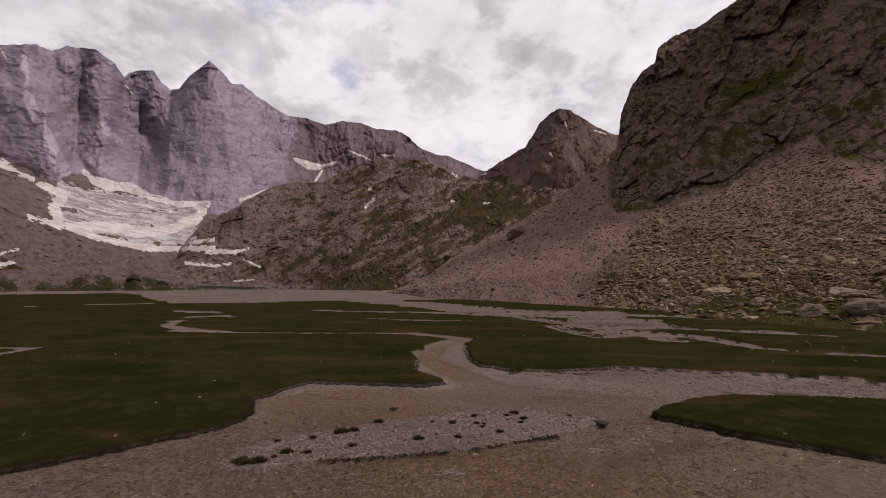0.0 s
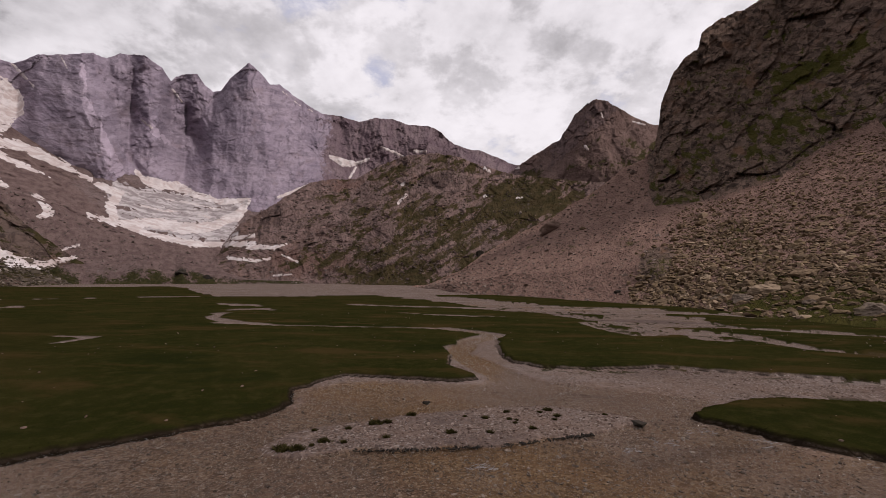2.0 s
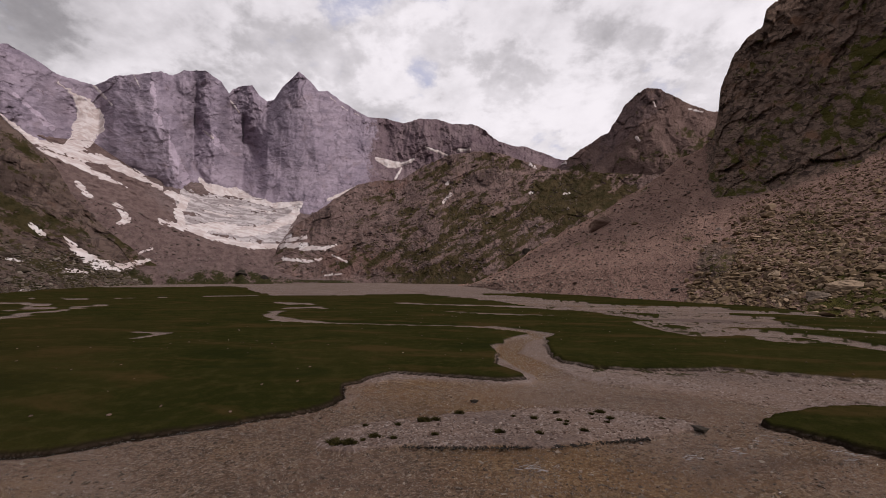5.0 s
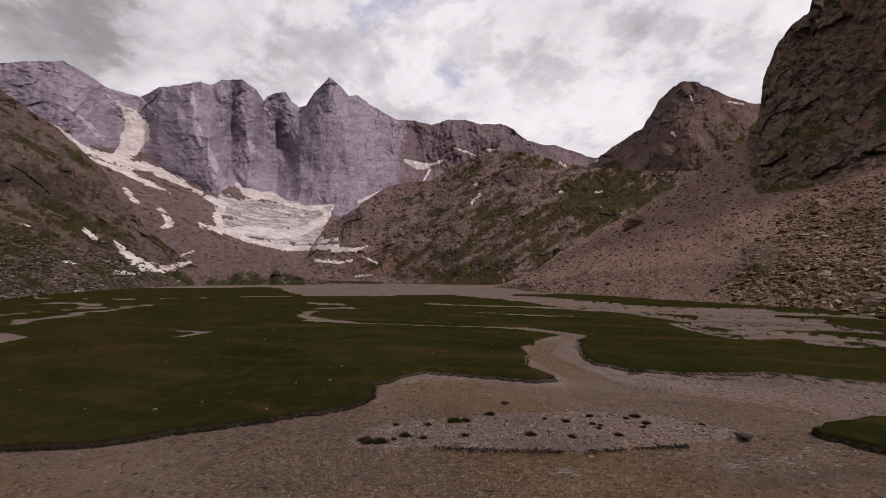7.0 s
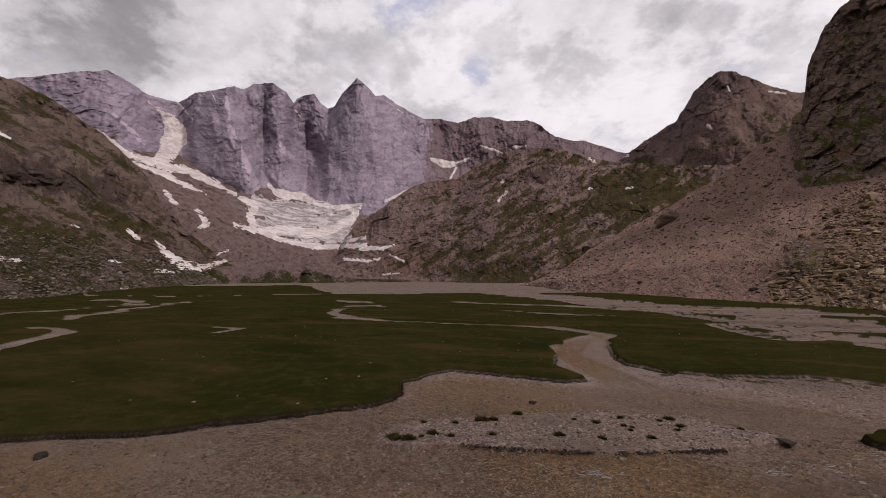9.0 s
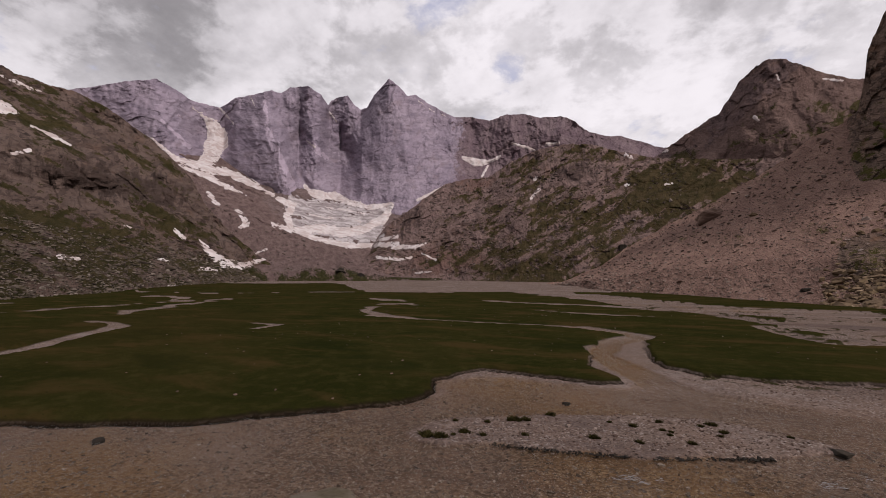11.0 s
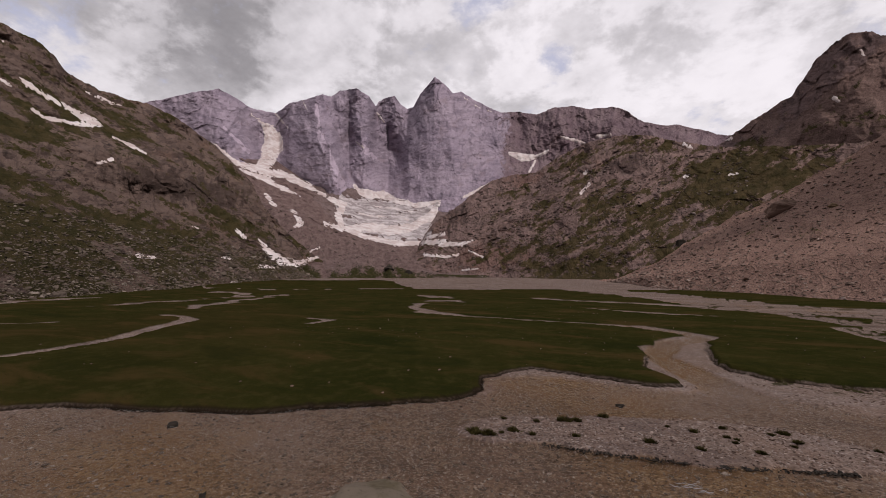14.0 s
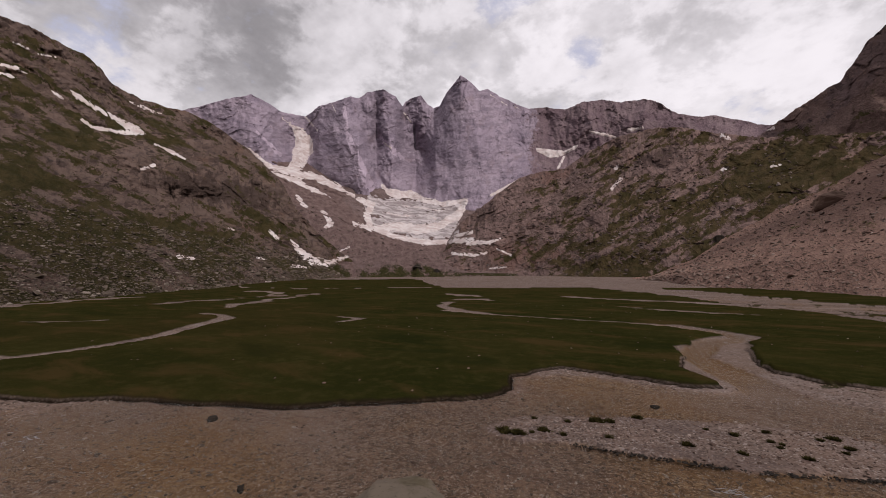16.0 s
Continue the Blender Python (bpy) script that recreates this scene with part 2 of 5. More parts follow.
def ice_material():
    m, n = material("grey_glacier_ice")
    p = n.add("TexCoord").outputs["Object"]
    a = n.noise(n.add("Mapping", {"Vector": p, "Scale": (1, 1, 3)}).outputs[0], 0.02, 8, 0.65, 1.0)
    b = n.noise(p, 0.12, 6, 0.65)
    col = n.mix(n.step(a, 0.40, 0.62), (0.235, 0.20, 0.20), (0.46, 0.42, 0.42))
    col = n.mix(n.math("MULTIPLY", n.step(b, 0.5, 0.3), 0.6), col, (0.12, 0.10, 0.10))
    finish(n, col, 0.85, n.math("ADD", a, b), 0.8, 4.0, 0.1)
    return m


M_ICE = ice_material()


# ---- large forms ----
def grid_mesh(name, P, mat, cover=None, grain=None):
    """One smooth mesh over an array of points, rows x columns x 3."""
    r, c = P.shape[:2]
    i = (np.arange(r - 1)[:, None] * c + np.arange(c - 1)[None]).ravel()
    quads = np.stack([i, i + 1, i + c + 1, i + c], 1).astype(np.int32)
    return raw_mesh(name, P.reshape(-1, 3), quads, mat, None if cover is None else cover.reshape(-1, 3), grain=grain)


def raw_mesh(name, V, faces, mat, cover=None, flat=False, grain=None):
    me = bpy.data.meshes.new(name)
    k = faces.shape[1]
    me.vertices.add(len(V))
    me.vertices.foreach_set("co", np.ascontiguousarray(V, dtype=np.float32).ravel())
    me.loops.add(faces.size)
    me.loops.foreach_set("vertex_index", np.ascontiguousarray(faces, dtype=np.int32).ravel())
    me.polygons.add(len(faces))
    me.polygons.foreach_set("loop_start", np.arange(0, faces.size, k, dtype=np.int32))
    me.update(calc_edges=True)
    me.polygons.foreach_set("use_smooth", np.full(len(faces), not flat, dtype=bool))
    if cover is not None:
        at = me.color_attributes.new("cover", "FLOAT_COLOR", "POINT")
        rgba = np.ones((len(V), 4), dtype=np.float32)
        rgba[:, :3] = cover
        at.data.foreach_set("color", rgba.ravel())
    if grain is not None:
        at = me.attributes.new("grain", "FLOAT_VECTOR", "POINT")
        at.data.foreach_set("vector", np.ascontiguousarray(grain, dtype=np.float32).ravel())
    me.materials.append(mat)
    return new(name, me)


def polar(az, el, d):
    a, e = np.radians(az), np.radians(el)
    return np.stack([-d * np.sin(a) * np.cos(e), d * np.cos(a) * np.cos(e), EYE + d * np.sin(e)], -1)


def normals(P):
    du, dv = np.gradient(P, axis=1), np.gradient(P, axis=0)
    n = np.cross(du, dv)
    n /= np.linalg.norm(n, axis=-1, keepdims=True) + 1e-9
    return np.where(n[..., 2:] < 0, -n, n)


class Form:
    """A mountain side, lofted over contour lines from its foot to its crest and down the far side.
    lines: lists of (bearing, height angle, distance) as surveyed from the river; relief(P, v) gives metres towards the valley."""

    def __init__(self, lines, lo, hi, columns, share, reach, relief, ragged=0.0, back=1.25, drop=0.55):
        self.az = az = np.linspace(lo, hi, columns)
        els, ds = [], []
        for line in lines:
            k = sorted(line)
            a = [q[0] for q in k]
            els.append(np.interp(az, a, [q[1] for q in k]))
            ds.append(np.interp(az, a, [q[2] for q in k]))
        el, d, v = [], [], []
        for j, count in enumerate(share):
            t = np.linspace(0, 1, count, endpoint=j == len(share) - 1)[:, None]
            el.append(els[j] * (1 - t) + els[j + 1] * t)
            d.append(ds[j] * (1 - t) + ds[j + 1] * t)
            v.append((j + t + 0 * az))
        self.el, self.d, self.v = np.concatenate(el), np.concatenate(d), np.concatenate(v)
        # keep each line at or above the one before
        self.el = np.maximum.accumulate(self.el, axis=0)
        # place on the slope as it unrolls to the eye: across, up, and a little of the depth
        self.A = np.repeat(self.az[None], len(self.el), 0)
        self.q = np.stack([-np.radians(self.A) * reach, np.radians(self.el) * reach, 0.22 * self.d], -1).reshape(-1, 3)
        self.d = self.d - relief(self.q, self.v.ravel(), self.A.ravel(), self.el.ravel()).reshape(self.d.shape) * (self.d / reach)
        if ragged:
            top = smooth(self.v, len(share) - 0.7, len(share) * 1.0)
            self.el = self.el + top * ragged * (fbm(self.q, reach * 0.03, 5, 0.6) + 0.4 * fbm(self.q, reach * 0.008, 3, 0.6, True)).reshape(self.el.shape)
        self.P = polar(self.az[None], self.el, self.d)
        self.N = normals(self.P)
        # the far side
        top, rows = self.P[-1], []
        out = top - np.array([0, 0, EYE])
        out[:, 2] = 0
        for f in (0.15, 0.5, 1.0):
            q = top + out * (back - 1) * f
            q[:, 2] = top[:, 2] * (1 - drop * f ** 1.3)
            rows.append(q)
        self.all = np.concatenate([self.P, np.array(rows)])

    def place(self, az, el):
        """Distances of the surface at these bearings and height angles."""
        col = np.clip(np.searchsorted(self.az, az), 1, len(self.az) - 1)
        part = np.clip((az - self.az[col - 1]) / (self.az[1] - self.az[0]), 0, 1)
        out = np.empty(len(az))
        for c in np.unique(col):
            k = col == c
            a = np.interp(el[k], np.maximum.accumulate(self.el[:, c - 1]), self.d[:, c - 1])
            b = np.interp(el[k], np.maximum.accumulate(self.el[:, c]), self.d[:, c])
            out[k] = a + (b - a) * part[k]
        return out

    def build(self, name, mat, cover):
        c = cover.reshape(*self.el.shape, 3)
        c = np.concatenate([c, np.repeat(c[-1:], 3, 0)])
        q = self.q.reshape(*self.el.shape, 3)
        q = np.concatenate([q, np.repeat(q[-1:], 3, 0) + np.arange(1, 4)[:, None, None] * 20.0])
        return grid_mesh(name, self.all, mat, c, q.reshape(-1, 3))


def course(x, y, line):
    """Distance from a watercourse, less its half width: negative in its bed. line: (x, y, half width)."""
    best = np.full(x.shape, 1e9)
    for (ax, ay, aw), (bx, by, bw) in zip(line, line[1:]):
        ex, ey = bx - ax, by - ay
        t = np.clip(((x - ax) * ex + (y - ay) * ey) / (ex * ex + ey * ey), 0, 1)
        best = np.minimum(best, np.hypot(x - ax - t * ex, y - ay - t * ey) - (aw + t * (bw - aw)))
    return best


SKY_A = [(75, 15, 2250), (65.2, 19.2, 2200), (62.9, 20.2, 2200), (60.4, 21.4, 2180), (58.2, 22.1, 2180), (56.5, 21.5, 2200), (54.5, 20.6, 2300),
         (51.6, 20.4, 2400), (49.9, 21.8, 2280), (47.3, 22.8, 2220), (45.8, 23.3, 2200), (44.6, 23.2, 2230), (43.5, 24.0, 2220),
         (41.2, 24.5, 2200), (39.6, 23.8, 2240), (38.6, 22.6, 2380), (38.2, 23.2, 2420), (36.0, 24.0, 2420), (35.1, 22.9, 2430),
         (34.2, 22.5, 2430), (33.4, 22.7, 2330), (32.4, 24.3, 2300), (30.4, 26.4, 2300), (28.9, 25.5, 2290), (27.8, 24.4, 2280),
         (26.7, 24.7, 2300)]
SKY_A += [(24.9, 23.6, 2300), (22.2, 22.4, 2300), (20.9, 21.9, 2280), (18.8, 21.9, 2250), (16.2, 21.4, 2250), (14.0, 22.0, 2200),
          (11.6, 22.0, 2200), (9.2, 21.3, 2200), (6.6, 21.3, 2200), (4.7, 20.5, 2200), (2.9, 18.9, 2200), (0.6, 18.2, 2200),
          (-0.8, 18.1, 2200), (-3.2, 17.1, 2200), (-4.7, 16.3, 2200), (-6.1, 16.0, 2200), (-14, 14, 2200)]
FOOT_A = [(75, 8, 1900), (62, 12, 1850), (58.4, 14.2, 1800), (54.3, 14.0, 1780), (51.5, 14.2, 1950), (47.1, 11.6, 1650), (44.1, 10.8, 1600), (41.9, 11.7, 1720),
          (37.2, 11.1, 1800), (35.6, 10.3, 1660), (29.4, 10.3, 1600), (27.8, 10.4, 1600), (23.9, 10.5, 1600), (16.4, 10, 1600), (5, 10, 1500), (-14, 8, 1500)]
MID_A = [(75, 11, 2100), (62, 16, 2000), (58.2, 18, 1930), (55.5, 17.2, 1980), (53.4, 17, 2230), (51.0, 17.2, 2260), (49.8, 17.5, 2050), (46, 17.5, 1850), (44.6, 17.5, 1780), (43.6, 17.6, 1930), (42.2, 18, 2130),
         (40.5, 18, 2000), (39.6, 18, 2010), (38.4, 17.8, 2290), (36.8, 17.3, 2360), (35.4, 16.8, 2250), (34.0, 17, 2020), (31.5, 17.5, 1900), (28, 17.5, 1850), (25, 17, 1900), (22, 16.5, 1960),
         (16, 15.5, 1980), (10, 15.5, 1950), (3, 14.5, 1950), (-14, 11, 1900)]
LOW_A = [(75, 9.5, 2000), (62, 14, 1930), (58.2, 16, 1870), (55, 15.6, 1880), (53, 15.5, 2080), (51.0, 15.6, 2120), (49.4, 14.5, 1880), (46, 14, 1730), (43.6, 13.5, 1660), (42.2, 14.5, 1930),
         (40, 15, 1930), (38.2, 14.6, 2060), (36.8, 14, 2100), (35.6, 13.4, 1950), (34.0, 13.4, 1830), (30, 13.6, 1740), (25, 13.5, 1740), (16, 12.5, 1760), (3, 12, 1700), (-14, 9, 1650)]


FOOT_A = [(a, e - 1.3, d - 30) for a, e, d in FOOT_A]


def spot(az, el, a, e, wa, we):
    """1 at a bearing and height, falling to 0 at the widths given."""
    return np.exp(-(((az - a) / wa) ** 2 + ((el - e) / we) ** 2))


def buttress(az, el, rows, bold, swell=1.6):
    """A pillar of rock that stands out from its wall. rows: (height, left edge, crest, right edge) in degrees."""
    k = np.array(rows)
    left, crest, right = (np.interp(el, k[:, 0], k[:, i]) for i in (1, 2, 3))
    t = np.where(az > crest, (az - crest) / (left - crest), (crest - az) / (crest - right))
    return bold * (1 - np.clip(t, 0, 1) ** swell)


DOME = [(14, 60.5, 55.8, 53.1), (17, 63, 57, 53.6), (20.7, 64.5, 58, 55.1), (22, 65, 58.4, 56.6)]
PILLAR = [(11.4, 46, 42.5, 41.2), (13.5, 50.7, 43.5, 41.9), (15.5, 51.6, 44.5, 43.0), (18.7, 50.3, 46.1, 44.4), (21.6, 48.6, 46.4, 44.9), (23, 47.3, 46.3, 45.2)]
SECOND = [(12, 41.0, 38.3, 37), (14.6, 42.2, 39.2, 37), (18.2, 43.6, 40.3, 38.4), (23.1, 44.2, 41.4, 39.2), (24.3, 43.4, 41.4, 39.4)]
TOWER = [(10.9, 36, 29, 20), (12.4, 37.2, 28.5, 20.5), (14.6, 36.8, 28.3, 21.2), (18.4, 35.7, 28.4, 21), (22, 33.9, 29, 23.4), (23.3, 33.2, 29.5, 24.4), (26.4, 31.6, 30.4, 28.6)]


def relief_a(q, v, az, el):
    az, el = az + 0.55 * fbm(q, 170, 4, 0.55), el + 0.35 * fbm(q + 300, 170, 4, 0.55)
    body = (buttress(az, el, DOME, 120) + buttress(az, el, PILLAR, 120) + buttress(az, el, SECOND, 90) + buttress(az, el, TOWER, 110, 1.3)
            - 70 * spot(az, el, 18.8, 19.6, 1.0, 2.2) + 45 * spot(az, el, 13, 20, 2.6, 2.5) + 40 * spot(az, el, 8, 19.5, 2, 2.5))
    slab = np.maximum(spot(az, el, 30, 16, 5, 6), spot(az, el, 49, 15, 3, 4))
    ribs = 20 * fbm(leaning(q, 12), 150, 5, 0.52, True, (1, 2.4, 1)) - 12 * fbm(leaning(q, -20), 70, 5, 0.58, True, (1, 2.0, 1))
    broken = 8 * facets(q, 75, 3, 58, 2.6) + 6 * facets(q, 30, 5, 52, 1.9) + 3.2 * facets(q, 13, 9, 30, 1.4)
    return 0.85 * body + (1 - 0.5 * slab) * (ribs + broken) + 26 * fbm(q, 380, 3)


massif = Form([FOOT_A, LOW_A, MID_A, SKY_A], -14, 75, 840, (60, 66, 116), 2000, relief_a, 0.10)
az, el = massif.A.ravel(), massif.el.ravel()
cov = np.zeros((len(az), 3))
cov[:, 1] = np.clip(0.03 + 0.95 * smooth(az, 23.5, 18) + 0.35 * fbm(massif.q, 150, 3), 0, 1)
# paler bands down the pillars' edges
for pale_line in ([(46.5, 22.0, 0.1), (46.2, 19.0, 0.25), (44.6, 15.5, 0.45), (43.0, 12.2, 0.6)], [(41.6, 18.6, 0.15), (40.4, 17.4, 0.4), (38.6, 16.0, 0.2)], [(57.5, 18, 0.05), (54.6, 15.5, 0.2)]):
    cov[:, 2] = np.maximum(cov[:, 2], 0.75 * smooth(-course(az, el, pale_line), -0.35, 0.1))
tagged(massif.build("mountain_massif", M_FACE, cov), "jagged grey limestone massif with sheer ribbed walls", "mountain", kind="structure")

CREST_F = [(62, 10, 1150), (52, 9.2, 1080), (47.8, 7.9, 1020), (44.1, 5.7, 960), (39.5, 4.6, 920), (35.6, 3.5, 860), (31.7, 1.9, 800), (29.4, 0.9, 760), (24, 0.6, 740), (10, 0.5, 740)]


def relief_f(q, v, az, el):
    return (16 * fbm(q, 140, 4) * smooth(v, 0, 1) * smooth(v, 3.8, 3.0) + 14 * fbm(q, 45, 5, 0.5, True, (1.6, 1, 1)) * smooth(v, 2.2, 3)
            + 10 * fbm(q, 26, 4, 0.5, True) * smooth(v, 0, 0.3) * smooth(v, 1.3, 1.0) + 3 * fbm(q, 12, 4, 0.5, True) + 9 * fbm(q, 34, 4, 0.55, True, (0.8, 2.0, 1)) * smooth(v, 1.0, 1.4))


basin = Form([[(70, -1.6, 430), (45, -1.2, 480), (30, -1.0, 520), (10, -1.0, 560)],
              [(70, 1.2, 560), (50, 1.1, 560), (46, 1.3, 570), (44, 1.2, 580), (40, 1.4, 590), (37.2, 1.2, 600), (36.4, 1.8, 600), (35.4, 1.2, 610), (33, 1.0, 620), (30.5, 0.5, 640), (10, 0.2, 680)],
              CREST_F,
              [(k[0], k[1] + 0.25, k[2] + 110) for k in CREST_F],
              [(62, 14.2, 1900), (58.4, 15.0, 1850), (54.3, 14.6, 1830), (51.5, 14.9, 2000), (47.1, 12.2, 1720), (44.1, 11.6, 1660), (41.9, 12.0, 1780), (37.2, 11.4, 1860),
               (35.6, 10.6, 1720), (29.4, 10.6, 1660), (26, 10.7, 1660), (10, 10, 1660)]],
             14, 64, 420, (34, 46, 16, 70), 900, relief_f, 0.0, 1.05, 0.05)
az, el, v = basin.A.ravel(), basin.el.ravel(), basin.v.ravel()
cov = np.zeros((len(az), 3))
cov[:, 0] = smooth(v, 1.25, 1.0) * np.clip(0.62 + 0.9 * fbm(basin.q, 40, 4), 0, 1)
cov[:, 1] = np.clip(0.8 + 0.4 * fbm(basin.q, 120, 3) - 0.9 * smooth(v, 3.2, 3.6) * smooth(az, 48, 43), 0, 1)
tagged(basin.build("moraine", M_BASIN, cov), "grey moraine ridge and rubble below the glacier", "moraine", kind="structure")

SKY_C = [(4, 9, 1700), (-2, 13, 1700), (-6.4, 16.2, 1700), (-8.4, 17.3, 1660), (-11.6, 18.9, 1620), (-13.5, 21.6, 1600), (-15.2, 22.9, 1600), (-16.2, 23.1, 1600), (-17.7, 22.8, 1600),
         (-19.5, 21.4, 1600), (-21.2, 20.3, 1600), (-23.2, 19.2, 1600), (-32, 16, 1600)]


def relief_c(q, v, az, el):
    return (-14 * fbm(q, 120, 5, 0.56, True, (1, 1.5, 1)) + 22 * fbm(q, 300, 3) + 12 * facets(q, 80, 11, 50, 1.8) + 6 * facets(q, 30, 12, 50, 1.6) + 2.5 * facets(q, 12, 13, 40, 1.4))


horn = Form([[(4, 6, 1350), (-32, 6, 1150)], [(4, 8, 1550), (-8, 13.5, 1480), (-14, 15.5, 1400), (-22, 14, 1350), (-32, 12, 1350)], SKY_C],
            -32, 4, 360, (40, 90), 1500, relief_c, 0.16)
nz = horn.N[..., 2].ravel()
cov = np.zeros((len(nz), 3))
cov[:, 0] = np.clip(0.38 + 0.5 * fbm(horn.q, 60, 5, 0.6) + 0.9 * (nz - np.median(nz)) - 0.3 * smooth(horn.v.ravel(), 1.3, 1.9), 0, 1)
az, el = horn.A.ravel(), horn.el.ravel()
cov[:, 1] = np.clip(0.3 + 0.7 * fbm(horn.q + 900, 140, 4) + 0.8 * smooth(el - 0.75 * (-az - 8), 14.2, 12.6) * smooth(az, -6, -9) + 0.5 * spot(az, el, -8, 16, 3, 1.5), 0, 1)
tagged(horn.build("rocky_peak", M_PEAK, cov), "brown rocky peak above a grassy saddle", "mountain", kind="structure")

CREST_B = [(36, 2.5, 1050), (33, 3.6, 1050), (31.7, 5.8, 1060), (30.6, 7.4, 1070), (27.8, 9.3, 1100), (25.5, 11.1, 1130), (22.4, 13.2, 1180), (19.3, 13.8, 1200), (16.4, 14.0, 1200), (12.8, 16.2, 1200),
           (9.3, 17.5, 1180), (5.4, 17.7, 1150), (3.0, 17.5, 1120), (0.1, 16.5, 1100), (-2.6, 15.6, 1080), (-5.1, 14.8, 1050), (-7.5, 14.5, 1020), (-9.7, 14.1, 1000),
           (-12.9, 13.6, 980), (-18, 13, 900), (-26, 10, 850)]


def relief_b(q, v, az, el):
    w = smooth(v, 0.1, 0.6)
    crag = np.maximum(spot(az, el, 5, 14.2, 5, 2.2), spot(az, el, 27.5, 8.2, 3.6, 2.6)) + 0.6 * spot(az, el, -1, 3.5, 4, 2.5)
    warp = q + 22 * np.stack([fbm(q + 5, 70, 3), fbm(q + 55, 70, 3), 0 * az], 1)
    slabs = 8 * facets(q, 62, 21, 36, 2.6) + 4.5 * facets(q, 25, 22, 33, 2.0) + 1.8 * facets(q, 10, 23, 28, 1.5)
    steep = 9 * facets(q, 40, 24, 80, 2.0) + 5 * facets(q, 16, 25, 75, 1.6)
    return w * (-13 * fbm(warp, 110, 6, 0.6, True) - 5 * fbm(warp, 30, 4, 0.62, True) + 32 * fbm(q, 230, 3) + slabs + crag * steep)


spur = Form([[(36, -0.8, 660), (26, -0.9, 640), (13, -1.2, 470), (5, -1.4, 420), (-26, -1.0, 400)],
             [(36, 0.8, 700), (30, 2.0, 720), (24, 2.4, 690), (13, 2.8, 560), (5, 3.4, 520), (-26, 4, 500)],
             [(36, 1.6, 900), (31, 4.5, 880), (26, 6.8, 860), (20, 8.0, 860), (13, 9.4, 800), (5, 10.5, 780), (-4, 10, 760), (-26, 8, 700)],
             CREST_B], -26, 36, 660, (34, 84, 84), 850, relief_b, 0.15)
nz, az, el, v = spur.N[..., 2].ravel(), spur.A.ravel(), spur.el.ravel(), spur.v.ravel()
cov = np.zeros((len(az), 3))
cov[:, 0] = np.clip(0.52 + 0.25 * fbm(spur.q, 90, 3) + 0.6 * fbm(leaning(spur.q, 34), 24, 5, 0.7, False, (2.6, 0.8, 1)) + 0.7 * (nz - np.median(nz)) - 0.3 * smooth(az, 14, 22) + 0.9 * spot(az, el, -7.5, 11.5, 4, 2.2)
                    + 0.35 * spot(az, el, 1, 9, 7, 2) + 0.6 * spot(az, el, 12, 0.4, 5, 1.6) - 0.5 * spot(az, el, 5, 14.2, 4.5, 1.6) - 0.5 * spot(az, el, 27.5, 8.2, 4, 2.6), 0, 1)
cov[:, 1] = np.clip(0.08 + 0.45 * fbm(spur.q + 400, 90, 4) + 0.6 * spot(az, el, 18, 14.5, 4, 2.5) + 0.9 * spot(az, el, 22, 3, 6, 2.2) - 0.5 * spot(az, el, 5, 14.2, 4.5, 1.6) - 0.6 * spot(az, el, 27.5, 8.2, 3.5, 2.4), 0, 1)
# crags drawn darker, the shade of their steep rock included in the colour
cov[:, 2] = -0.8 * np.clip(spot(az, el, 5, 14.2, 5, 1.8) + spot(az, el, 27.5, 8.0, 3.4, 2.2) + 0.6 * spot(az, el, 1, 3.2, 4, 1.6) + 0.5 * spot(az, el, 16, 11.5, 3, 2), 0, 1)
tagged(spur.build("rocky_spur", M_SPUR, cov), "ice-worn brown rock spur with grassy ledges", "hillside", kind="structure")

FOOT_D = [(11, -0.9, 400), (9.5, -1.0, 380), (2.6, -1.6, 240), (-5.1, -2.1, 178), (-12.6, -2.6, 136), (-19.6, -3.1, 112), (-26.1, -3.4, 100), (-31.5, -4.2, 78), (-38, -5.2, 62), (-46.7, -6, 55), (-60, -7, 48), (-100, -8, 42)]
LOW_D = [(11, -0.8, 405), (9.5, -0.7, 385), (2.6, 0.4, 280), (-5.1, 1.4, 225), (-12.6, 2.2, 190), (-19.6, 2.2, 160), (-26.1, 2.0, 140), (-31.5, 1.8, 126), (-38, 1.6, 112), (-46.7, 1.6, 100), (-60, 2, 90), (-100, 2, 80)]
BASE_D = [(11, -0.7, 410), (9.5, -0.6, 390), (6.5, -0.1, 400), (1.9, 1.8, 420), (-1.2, 4.1, 440), (-5.1, 6.4, 450), (-9.0, 8.2, 450), (-12.9, 10.4, 440), (-16.6, 12.4, 430), (-19.6, 14.6, 420), (-21.0, 14.8, 410), (-22.0, 11.5, 340),
          (-22.8, 9.6, 300), (-25.4, 9.4, 280), (-28.6, 9.6, 270), (-31.6, 10.3, 262), (-35.0, 11.2, 262), (-36.1, 12.0, 270), (-38.2, 13.5, 280), (-40.7, 14.5, 290), (-42.6, 15.5, 300), (-43.7, 13.0, 262),
          (-44.9, 12.2, 250), (-47.4, 11.1, 240), (-60, 10, 220), (-100, 10, 200)]
